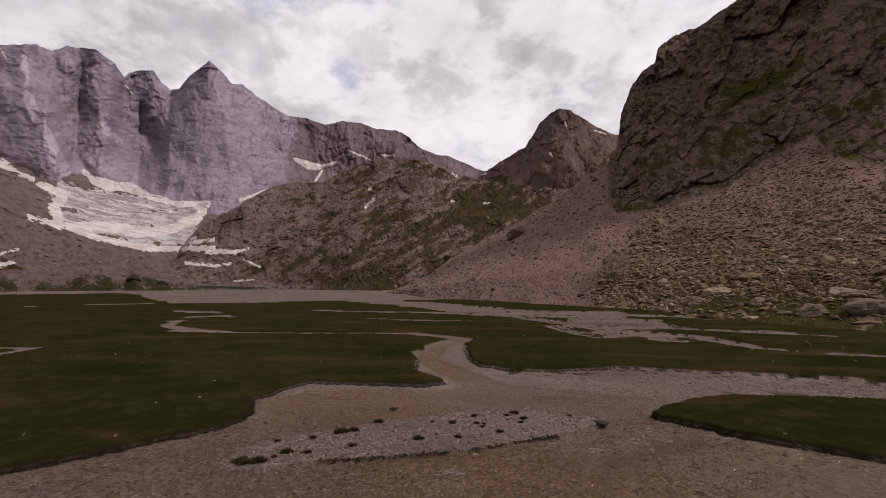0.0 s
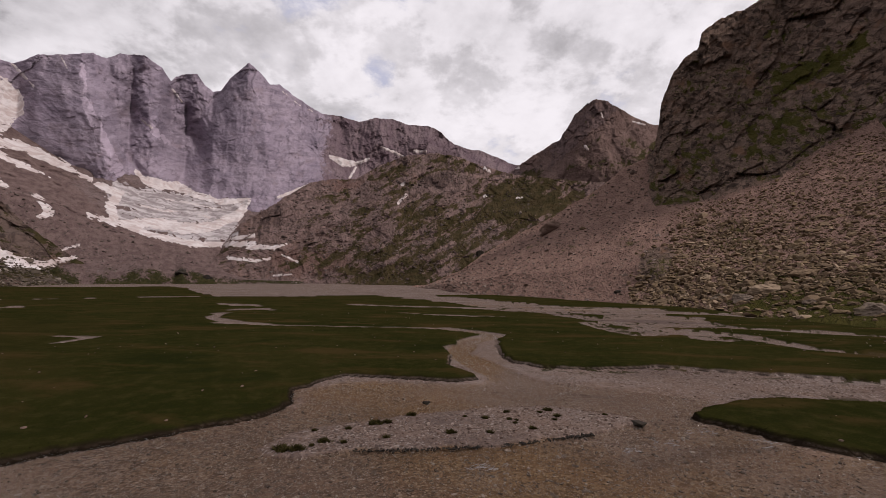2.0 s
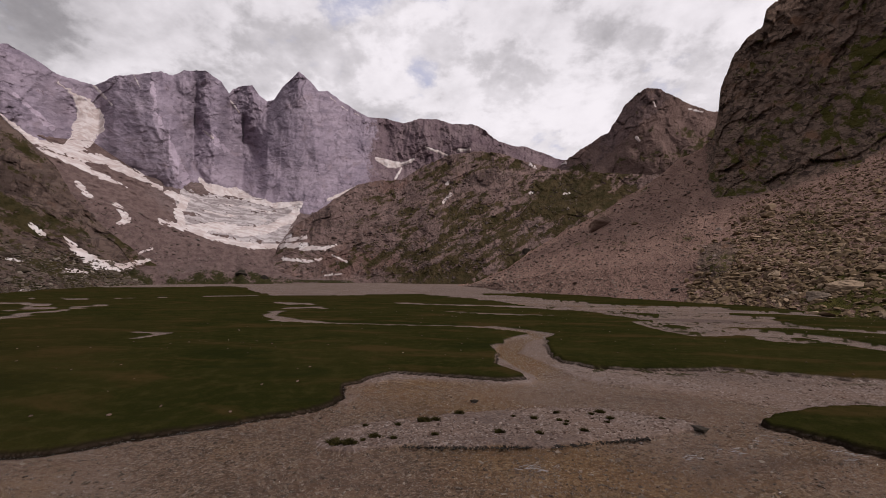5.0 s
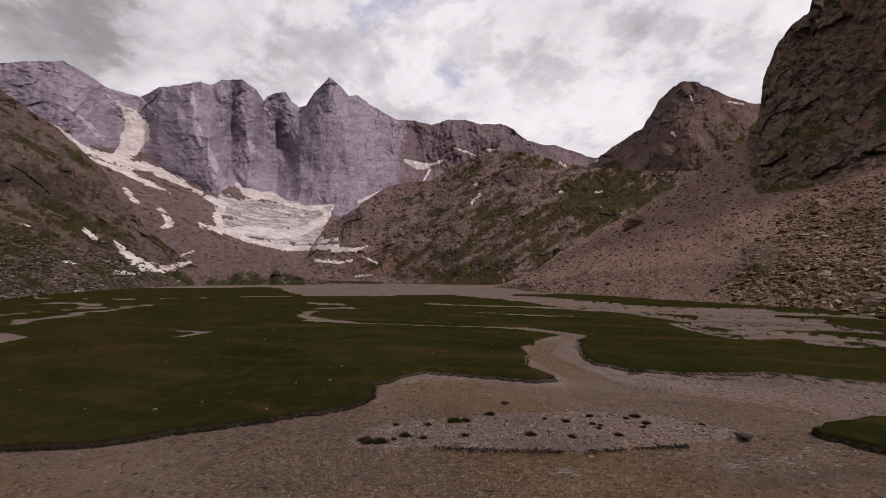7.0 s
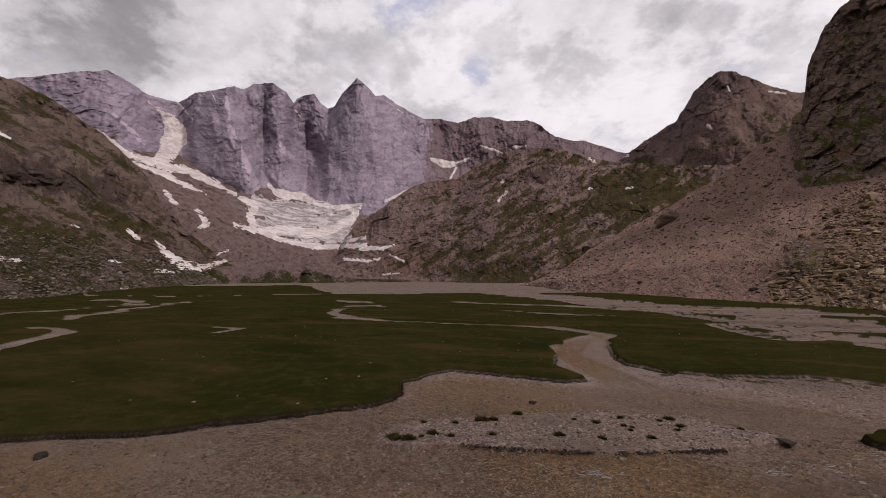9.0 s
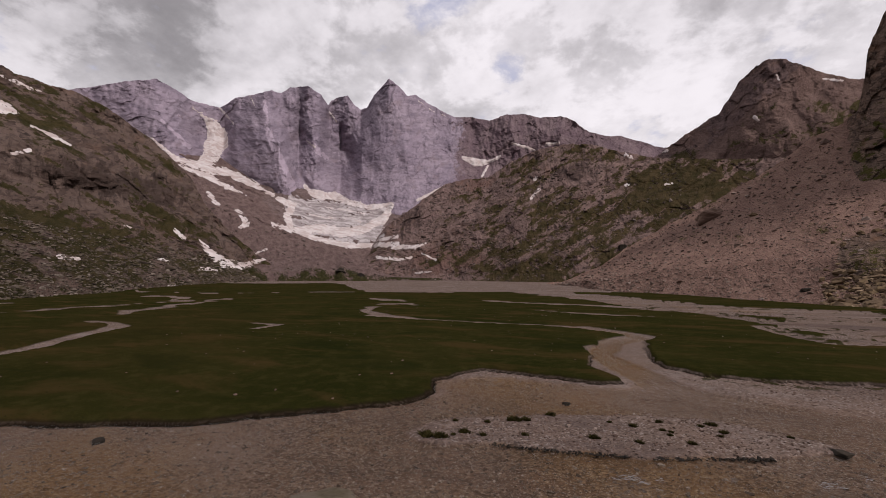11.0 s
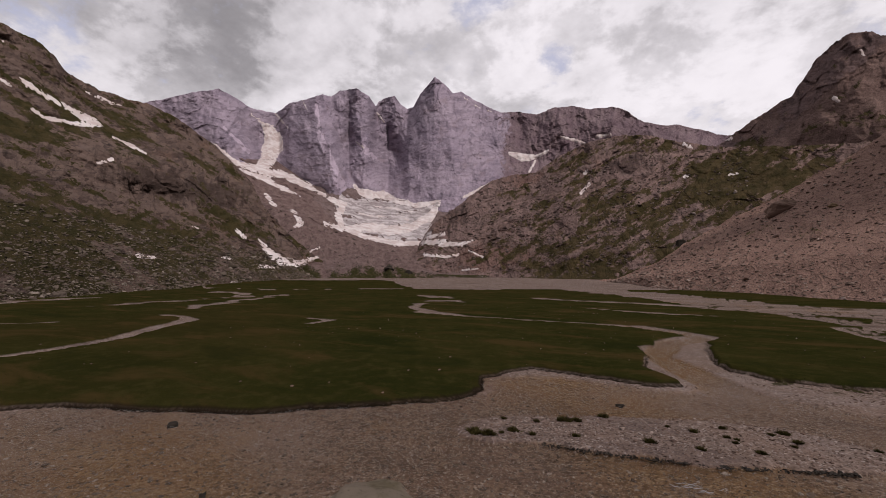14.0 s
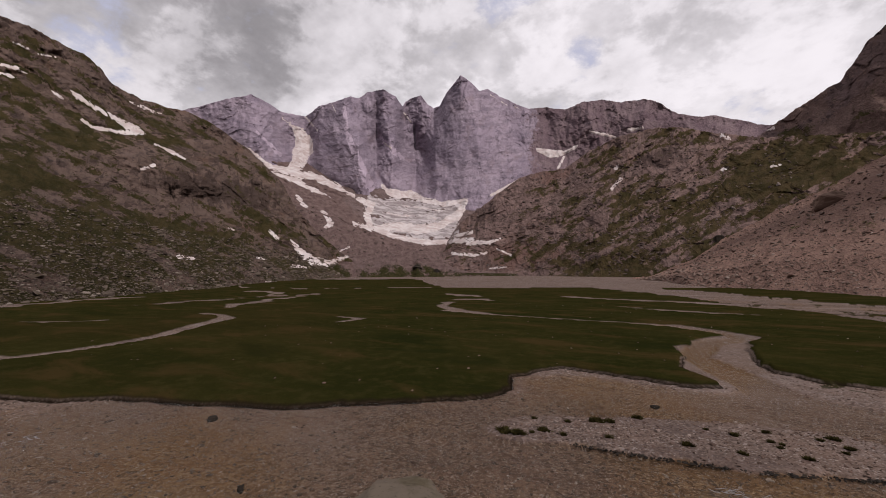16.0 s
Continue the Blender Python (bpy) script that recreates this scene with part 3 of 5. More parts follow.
TOP_D = [(11, -0.6, 412), (9.5, -0.5, 392), (6.5, 0.0, 404), (1.9, 1.9, 424), (-1.2, 4.2, 444), (-5.1, 6.5, 455), (-9.0, 8.3, 455), (-12.9, 10.5, 445), (-16.6, 12.5, 435), (-19.6, 14.7, 425), (-21.9, 15.5, 415),
         (-23.0, 16.5, 380), (-23.6, 19.1, 390), (-24.0, 21.7, 395), (-25.5, 24.7, 400), (-26.9, 26.0, 405), (-28.2, 26.6, 410), (-28.6, 28.0, 415), (-30.3, 28.8, 425), (-32.7, 28.9, 440), (-35.1, 29.7, 450),
         (-36.8, 30.2, 455), (-37.9, 30.9, 460), (-42.0, 32.5, 460), (-49.1, 34, 450), (-60, 35, 430), (-100, 30, 420)]


def relief_d(q, v, az, el):
    cliff = smooth(v, 1.97, 2.1) * smooth(az, -21.5, -23.5)
    warp = q + 9 * np.stack([fbm(q + 5, 28, 3), fbm(q + 55, 28, 3), 0 * az], 1)
    rock = (-3.5 * fbm(warp, 48, 4, 0.55, True, (0.85, 1.4, 1)) - 1.2 * fbm(warp, 9, 4, 0.62, True) + 13 * fbm(q, 120, 3) + 4.2 * facets(q, 24, 31, 48, 1.7) + 2.7 * facets(q, 10, 32, 40, 1.5)
            + 1.4 * facets(q, 4.2, 33, 30, 1.3) - 7 * spot(az, el, -33.8, 15, 0.8, 3) - 6 * spot(az, el, -43.6, 17.5, 1.0, 3) + 8 * spot(az, el, -29.5, 12.5, 1.6, 2.5))
    scree = smooth(v, 0.05, 0.8) * (4 * fbm(q, 60, 3) + 0.9 * fbm(q, 9, 4, 0.55, True))
    knob = 15 * spot(az, el, -22.4, 2.2, 1.9, 2.0) + 11 * spot(az, el, -23.4, 3.6, 1.4, 1.0)
    return cliff * rock + (1 - cliff) * (scree + knob + smooth(knob, 2, 7) * (2.2 * facets(q, 8, 34, 60, 1.3) + 0.9 * facets(q, 3, 35, 30, 1.3)))


flank = Form([FOOT_D, LOW_D, BASE_D, TOP_D], -62, 11, 760, (46, 110, 145), 300, relief_d, 0.16)
nz, az, el, v = flank.N[..., 2].ravel(), flank.A.ravel(), flank.el.ravel(), flank.v.ravel()
cliff = smooth(v, 1.97, 2.06) * smooth(az, -21.5, -23)
knob = smooth(spot(az, el, -22.4, 2.2, 1.9, 2.0) + spot(az, el, -23.4, 3.6, 1.4, 1.0), 0.35, 0.6)
cov = np.zeros((len(az), 3))
cov[:, 1] = (1 - cliff) * (1 - knob)
apron = smooth(az, -27, -33) * smooth(v, 1.2, 0.7) * np.clip(0.95 + 0.8 * fbm(flank.q, 12, 4), 0, 1)
cov[:, 0] = np.where(cliff > 0.5, np.clip(0.14 + 0.4 * fbm(flank.q, 45, 4) + 0.5 * fbm(flank.q, 6, 4, 0.6) + 0.7 * (nz - 0.45) + 0.55 * smooth(-course(az, el, [(-35.5, 20.6, 0.1), (-38.5, 21.6, 0.7), (-41.5, 22.6, 0.5)]), -0.8, 0.2)
                    + 0.5 * smooth(-course(az, el, [(-43.2, 17.6, 0.3), (-46.5, 17.5, 0.6), (-49, 18.5, 0.4)]), -0.7, 0.2) + 0.4 * spot(az, el, -29, 23.3, 2.5, 1.2), 0, 1), np.maximum(apron, np.clip(0.02 + 0.6 * fbm(flank.q, 35, 4), 0, 0.45)))
tagged(flank.build("cliff_and_scree", M_CLIFF, cov), "dark brown cliff above a long fan of scree", "cliff", kind="structure")

SKY_E = [(120, 20, 700), (95, 25, 800), (85, 24.4, 850), (80.8, 23.6, 880), (78.9, 23.6, 890), (76.8, 22.9, 900), (74.6, 22.4, 910), (73.1, 21.4, 920), (72.1, 20.2, 930), (69.6, 19.3, 940), (66.9, 19.0, 950),
         (65.2, 19.0, 940), (62.8, 18.3, 900), (60.3, 16.8, 860), (58.4, 15.7, 830), (56.3, 13.9, 790), (54.3, 12.0, 750), (52.8, 9.2, 710), (51.0, 7.1, 670), (49.2, 5.3, 640), (47.0, 3.4, 610), (45.5, 2.3, 600), (43, 0.6, 590)]


def relief_e(q, v, az, el):
    w = smooth(v, 0.3, 1.2)
    crag = np.maximum(spot(az, el, 65, 10.8, 4.5, 2.4), spot(az, el, 58, 10.2, 4.5, 2.8)) + 0.7 * spot(az, el, 52.5, 4.0, 2.5, 2.0)
    warp = q + 14 * np.stack([fbm(q + 5, 45, 3), fbm(q + 55, 45, 3), 0 * az], 1)
    slabs = 5 * facets(q, 46, 41, -30, 2.4) + 2.6 * facets(q, 18, 42, -28, 1.8) + 1.1 * facets(q, 7, 43, -20, 1.4)
    steep = 10 * facets(q, 34, 44, 82, 2.0) + 5 * facets(q, 14, 45, 78, 1.7)
    return w * (-9 * fbm(warp, 80, 6, 0.6, True) - 4 * fbm(warp, 20, 4, 0.62, True) + 26 * fbm(q, 170, 3) + slabs + crag * steep - 16 * spot(az, el, 65, 9.3, 5, 0.9) + 14 * crag)


slope = Form([[(120, -4, 80), (79.5, -2.9, 105), (75.7, -2.7, 115), (71.2, -2.5, 130), (66.1, -2.1, 160), (60.4, -1.6, 220), (54, -1.3, 300), (47, -1.2, 420), (43, -1.0, 500)],
              [(120, 1, 140), (79.5, 1.2, 170), (71, 1.2, 200), (66, 1.0, 230), (60.4, 0.8, 290), (57.5, 1.2, 320), (54, 0.5, 370), (47, 0.1, 470), (43, -0.4, 520)],
              [(120, 9, 380), (79.5, 9, 420), (71, 7.5, 440), (66, 6.2, 450), (60.4, 4.6, 470), (54, 2.4, 500), (50, 1.4, 530), (47, 0.8, 540), (43, 0, 550)],
              [(120, 14, 560), (79.5, 14, 600), (71, 13.5, 600), (66, 13, 590), (62, 11, 590), (58, 8.5, 590), (54, 5.8, 580), (50, 3.0, 570), (47, 1.8, 570), (43, 0.3, 570)],
              SKY_E], 43, 90, 540, (34, 76, 56, 76), 500, relief_e, 0.14)
nz, az, el, v = slope.N[..., 2].ravel(), slope.A.ravel(), slope.el.ravel(), slope.v.ravel()
cov = np.zeros((len(az), 3))
cov[:, 0] = np.clip(0.6 + 0.2 * fbm(slope.q, 70, 3) + 0.2 * spot(az, el, 70, 4, 8, 2) + 0.6 * fbm(leaning(slope.q, -27), 17, 5, 0.7, False, (2.8, 0.8, 1)) + 0.8 * (nz - np.median(nz)) - 0.6 * spot(az, el, 62, 10.5, 8, 2.4), 0, 1)
cov[:, 1] = np.clip(0.5 * smooth(v, 1.3, 0.7) + 0.45 * fbm(leaning(slope.q + 300, -35), 60, 4, 0.5, False, (2.5, 0.8, 1)) + 0.1, 0, 1)
# steep crag bands: dark rock and their shade, both put into the colour
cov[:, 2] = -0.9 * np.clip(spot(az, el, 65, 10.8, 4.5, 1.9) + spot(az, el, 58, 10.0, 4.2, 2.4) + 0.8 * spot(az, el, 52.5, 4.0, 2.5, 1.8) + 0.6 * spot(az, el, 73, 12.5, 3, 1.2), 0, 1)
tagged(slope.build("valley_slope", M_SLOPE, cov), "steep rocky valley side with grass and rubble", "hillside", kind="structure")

FORMS = [massif, basin, horn, spur, flank, slope]


def nearest(az, el):
    """Distance of the first mountain side met at each bearing and height angle."""
    out = np.full(len(az), 1e5)
    for f in FORMS:
        ok = (az > f.az[0]) & (az < f.az[-1])
        if ok.any():
            d = f.place(az[ok], el[ok])
            col = np.clip(np.searchsorted(f.az, az[ok]), 0, len(f.az) - 1)
            d = np.where((el[ok] <= f.el.max(0)[col]) & (el[ok] >= f.el[0][col]), d, 1e5)
            out[ok] = np.minimum(out[ok], d)
    return out


def inside(x, y, poly):
    """Signed distance to a closed outline, positive inside."""
    q = np.array(poly, dtype=float)
    best, odd = np.full(x.shape, 1e9), np.zeros(x.shape, bool)
    for (ax, ay), (bx, by) in zip(q, np.roll(q, -1, 0)):
        ex, ey = bx - ax, by - ay
        t = np.clip(((x - ax) * ex + (y - ay) * ey) / (ex * ex + ey * ey), 0, 1)
        best = np.minimum(best, np.hypot(x - ax - t * ex, y - ay - t * ey))
        hit = ((ay > y) != (by > y)) & (x < ax + (y - ay) * ex / np.where(ey == 0, 1e-9, ey))
        odd ^= hit
    return np.where(odd, best, -best)


# ---- snow ----
GLACIER = [
    [(60.3, 16.3, 0.15), (58.1, 15.5, 0.4), (56.5, 14.1, 0.42), (53.6, 13.5, 0.5), (50.2, 13.1, 0.55), (47.3, 11.9, 0.4), (45.1, 10.8, 0.2)],
    [(55.5, 13.3, 0.25), (52.9, 12.5, 0.35), (50.1, 11.3, 0.25), (48.3, 10.6, 0.12)],
    [(41.3, 12.3, 0.25), (40.6, 11.6, 0.5), (39, 11.2, 0.6), (37.6, 11.3, 0.6), (35.6, 10.5, 0.45), (32.9, 9.9, 0.45), (29.8, 10.4, 0.35)],
    [(44.6, 10.5, 0.35), (42.8, 9.7, 0.75), (43.4, 8.2, 0.55), (42.9, 7.0, 0.5)],
    [(45, 7.2, 0.25), (42.8, 6.6, 0.5), (39.8, 6.9, 0.8), (36.7, 6.5, 0.9), (33.6, 6.9, 0.8), (31.3, 8.2, 0.7), (29.9, 10.0, 0.4)],
    [(43.5, 6.7, 0.2), (39.8, 5.6, 0.4), (35.2, 4.7, 0.45), (30.5, 4.9, 0.4), (28.9, 5.2, 0.3)],
    [(41.5, 8.9, 0.12), (38.6, 8.3, 0.3), (35.8, 8.4, 0.18), (34, 8.0, 0.3)],
    [(38.5, 9.7, 0.25), (35.5, 9.4, 0.3), (33, 9.0, 0.2)],
]
SNOW_HIGH = [
    [(54.4, 19.9, 0.13), (53.0, 19.0, 0.27), (52.0, 18.0, 1.0), (51.6, 17.0, 1.2), (52.0, 15.8, 1.15), (52.5, 14.6, 1.0), (52.8, 13.8, 1.0)],
    [(51.6, 20.4, 0.14), (50.0, 18.9, 0.14)],
    [(38.4, 21.8, 0.1), (37.4, 20.7, 0.14)],
    [(26.2, 23.9, 0.07), (25.5, 23.5, 0.05)],
    [(24.7, 23.0, 0.07), (24.0, 22.6, 0.05)],
    [(22.9, 22.3, 0.06), (22.4, 22.1, 0.05)],
    [(41.2, 18.0, 0.1), (40.2, 17.3, 0.14)],
    [(20.0, 16.8, 0.22), (18.2, 16.1, 0.57), (16.4, 16.1, 0.36), (14.8, 16.8, 0.21)],
    [(16.5, 15.6, 0.21), (17.3, 14.2, 0.14)],
    [(13.1, 18.4, 0.21), (11.0, 17.7, 0.2), (10.0, 17.3, 0.2)],
    [(8.5, 18.0, 0.2), (6.9, 18.0, 0.26)],
    [(48.4, 22.6, 0.1), (47.6, 21.2, 0.1)],
]
SNOW_MID = [
    [(-5.2, 15.6, 0.18), (-6.0, 15.7, 0.17)],
    [(-1.4, 15.8, 0.25), (-2.1, 15.3, 0.18)],
    [(10.1, 13.6, 0.28), (9.6, 14.2, 0.14)],
    [(9.6, 12.2, 0.21), (10.7, 11.1, 0.14)],
    [(-1.5, 12.1, 0.25)],
    [(26.2, 11.1, 0.23), (22.4, 13.0, 0.22)],
    [(32, 5.5, 0.25), (29, 6.0, 0.3)],
    [(29.6, 4.6, 0.3), (28.2, 4.7, 0.35), (26.6, 4.6, 0.3), (25.0, 5.2, 0.1)],
    [(31.7, 3.2, 0.23), (28.6, 2.9, 0.23), (26.9, 3.3, 0.15)],
    [(26.5, 1.1, 0.15), (24.4, 1.3, 0.15)],
    [(25.6, 3.8, 0.15), (23.7, 2.9, 0.15)],
    [(-5.7, 11.7, 0.12), (-6.6, 11.8, 0.12)],
]
SNOW_MID += [[(-14.8, 17.8, 0.2), (-15.1, 17.4, 0.12)], [(-20.6, 20.1, 0.1), (-22, 19.5, 0.12)], [(-16.9, 21.6, 0.1), (-17.1, 21.0, 0.1)]]
SNOW_LEFT = [
    [(75.5, 18.8, 0.11), (74.9, 18.3, 0.27), (73.9, 17.8, 0.28), (72.7, 17.3, 0.23), (71.4, 16.8, 0.29), (69.9, 16.1, 0.48), (69.1, 15.8, 0.18)],
    [(74.5, 16.2, 0.11), (73.6, 15.6, 0.23), (71.9, 15.6, 0.23), (69.9, 15.7, 0.24)],
    [(77.0, 18.3, 0.11), (76.0, 17.9, 0.16)],
    [(80.6, 19.6, 0.19), (79.5, 19.6, 0.25), (78.8, 19.4, 0.1)],
    [(80.6, 18.8, 0.15), (79.4, 18.8, 0.15)],
    [(70.6, 18.9, 0.11), (69.3, 18.6, 0.23), (67.7, 18.2, 0.12)],
    [(68.1, 14.9, 0.12), (66.6, 14.4, 0.25), (65.2, 13.7, 0.13)],
    [(69.2, 12.0, 0.18), (68.1, 12.6, 0.19)],
    [(52.4, 10.4, 0.29), (51.4, 9.2, 0.29)],
]
SNOW_FOOT = [
    [(49.2, 8.6, 0.22), (48.0, 7.1, 0.45), (48.8, 6.6, 0.22)],
    [(55.6, 5.8, 0.21), (54.7, 5.0, 0.29)],
    [(53.1, 4.8, 0.22), (52.0, 3.4, 0.44), (50.4, 2.2, 0.59), (48.3, 1.8, 0.45), (45.8, 2.8, 0.23)],
    [(52.8, 1.5, 0.29), (51.2, 1.3, 0.22)],
    [(65.3, 2.4, 0.26), (63.9, 2.2, 0.2)],
    [(56.0, -0.6, 0.14), (52.9, -0.7, 0.22)],
    [(47.0, 3.4, 0.15), (45.7, 4.0, 0.15)],
    [(79.8, 21.8, 0.1), (78.8, 21.6, 0.1)],
    [(78.0, 21.4, 0.1), (76.8, 21.5, 0.1)],
    [(59.7, 5.8, 0.14), (60.3, 6.0, 0.14)],
    [(57.0, 2.5, 0.14), (56.1, 2.3, 0.14)],
]


def largest(faces, count):
    """The faces of the largest connected piece."""
    mark = np.arange(count)
    for _ in range(4000):
        low = mark[faces].min(1)
        old = mark.copy()
        for k in range(faces.shape[1]):
            np.minimum.at(mark, faces[:, k], low)
        mark = mark[mark]
        if (mark == old).all():
            break
    m = mark[faces[:, 0]]
    return faces[m == np.bincount(m).argmax()]


def snow(strokes, name, label, step=0.07, rough=1.0, deep=1.0, mat=None):
    """Snow lying on the slopes along strokes of (bearing, height, half width), thick in the middle and ragged at the rim."""
    pts = [k for line in strokes for k in line]
    pad = max(k[2] for k in pts) * 1.6 + 0.3
    az = np.arange(min(k[0] for k in pts) - pad, max(k[0] for k in pts) + pad, step)
    el = np.arange(min(k[1] for k in pts) - pad, max(k[1] for k in pts) + pad, step)
    A, E = np.meshgrid(az, el)
    a, e = A.ravel(), E.ravel()
    s = np.full(len(a), 1e9)
    for line in strokes:
        line = line if len(line) > 1 else [line[0], (line[0][0] + 0.2, line[0][1], line[0][2])]
        s = np.minimum(s, course(a, e, line))
    wide = np.mean([k[2] for k in pts])
    p = np.stack([a, e, 0 * a], 1)
    s = -s - 0.08 * wide + rough * (0.03 + 0.32 * wide) * (fbm(p, 1.3, 3) + 0.45 * fbm(p, 0.45, 3, 0.5))
    keep = s > -0.3 * wide - 0.2
    d = np.full(len(a), 1e5)
    d[keep] = nearest(a[keep], e[keep])
    g = d.reshape(A.shape)
    for _ in range(14):
        t = np.pad(g, 1, mode="edge")
        near = np.stack([t[1:-1, :-2], t[1:-1, 2:], t[:-2, 1:-1], t[2:, 1:-1], g])
        g = np.where(near.max(0) - near.min(0) < 0.03 * near.min(0), near.mean(0), g)
    s = s + np.clip((d - g.ravel()) / (0.006 * d), -1, 1) * (0.03 + 0.16 * wide)
    keep &= s > -0.1
    d = np.where(d < 9e4, 0.35 * d + 0.65 * g.ravel(), d)
    d = d - np.where(s < 0, s * 0.09, np.clip(s / 0.25, 0, 1) * 0.0022 * deep) * d - 0.002 * d * deep * np.clip(s - 0.2, 0, 0.6)
    keep &= d < 9e4
    r, c = A.shape
    i = (np.arange(r - 1)[:, None] * c + np.arange(c - 1)[None]).ravel()
    quads = np.stack([i + c, i + c + 1, i + 1, i], 1)
    quads = quads[keep[quads].all(1)]
    dq = d[quads]
    quads = quads[(dq.max(1) - dq.min(1)) < 0.12 * dq.min(1)]
    quads = largest(quads, len(a))
    used, inv = np.unique(quads, return_inverse=True)
    ob = raw_mesh(name, polar(a[used], e[used], d[used]), inv.reshape(quads.shape), mat or M_SNOW)
    return tagged(ob, label, "snow")


# ---- the river plain ----
MEADOW = [(-60, -3), (-40, 0), (-24.3, 4.7), (-22.4, 5.9), (-20.9, 7.3), (-19.2, 8.2), (-17.4, 8.9), (-15.2, 9.9), (-13.1, 11.2), (-12.2, 12.1), (-11.0, 13.4), (-9.3, 14.9), (-8.2, 15.9), (-7.9, 16.9),
          (-7.8, 17.7), (-8.1, 18.8), (-8.6, 20.0), (-8.0, 21.3), (-7.0, 22.8), (-5.2, 22.7), (-3.5, 22.3), (-2.0, 22.2), (-0.9, 22.2), (0.1, 22.8), (-0.5, 24.3), (-1.4, 25.7), (-1.9, 27.9), (-1.7, 30.5), (-2.5, 33.5),
          (-0.9, 36), (1.6, 38.3), (1.7, 31.4), (2.4, 27.7), (4.0, 26.3), (7.4, 25.9), (11.3, 27.1), (14.3, 26.0), (17.2, 25.2), (19.8, 24.4), (23.5, 22.7), (40, 16), (90, 0), (120, 60), (60, 330), (-60, 330), (-420, 330), (-420, 60)]
ISLET = [(8.3, 17.4), (9.5, 18.3), (11.0, 19.2), (13.4, 19.8), (15.7, 19.5), (19.3, 18.7), (30, 14), (24, 8), (13.0, 12.8), (12.0, 13.3), (11.1, 13.9), (10.0, 14.9), (9.1, 15.9), (8.2, 16.7)]
BRAIDS = [(15.6, 57.3), (15.3, 45.6), (18.9, 42.2), (17.3, 34.9), (22.2, 33.5), (27, 30.4), (45, 22), (52, 27), (28.7, 32.4), (26.4, 37.7), (23.8, 41.8), (30, 51.6), (29.5, 56.4), (34, 66), (30, 71),
          (40, 91), (26, 96), (17, 107), (3.7, 147), (-17, 178), (-45, 228), (-66, 224), (-24, 150), (2, 92), (21.8, 70)]
BAR = [(-6.9, 12.7), (-6.9, 13.5), (-6.2, 14.9), (-4.4, 16.05), (-2.7, 17.0), (-0.9, 17.7), (0.6, 18.3), (2.7, 18.8), (4.6, 18.2), (5.6, 17.2), (6.6, 16.3), (5.4, 15.9), (4.0, 15.05), (3.0, 14.65),
       (1.3, 13.95), (-0.7, 13.45), (-2.4, 13.1), (-3.6, 12.95), (-5.2, 12.35), (-6.1, 12.4)]
SCARP = [(-3.7, 13.0, 0.05), (-2.4, 13.12, 0.06), (-0.7, 13.45, 0.08), (1.3, 13.95, 0.1), (3.0, 14.65, 0.1), (4.0, 15.05, 0.06)]
CHANNEL = [(-4.5, 47.4, 0.35), (0, 44, 0.5), (2.0, 41.2, 0.5), (-0.6, 37.5, 0.7), (-1.2, 31, 0.7), (0.6, 26.6, 0.8), (2.2, 22.7, 0.9), (4.5, 20.6, 1.1), (8, 18.9, 1.4)]


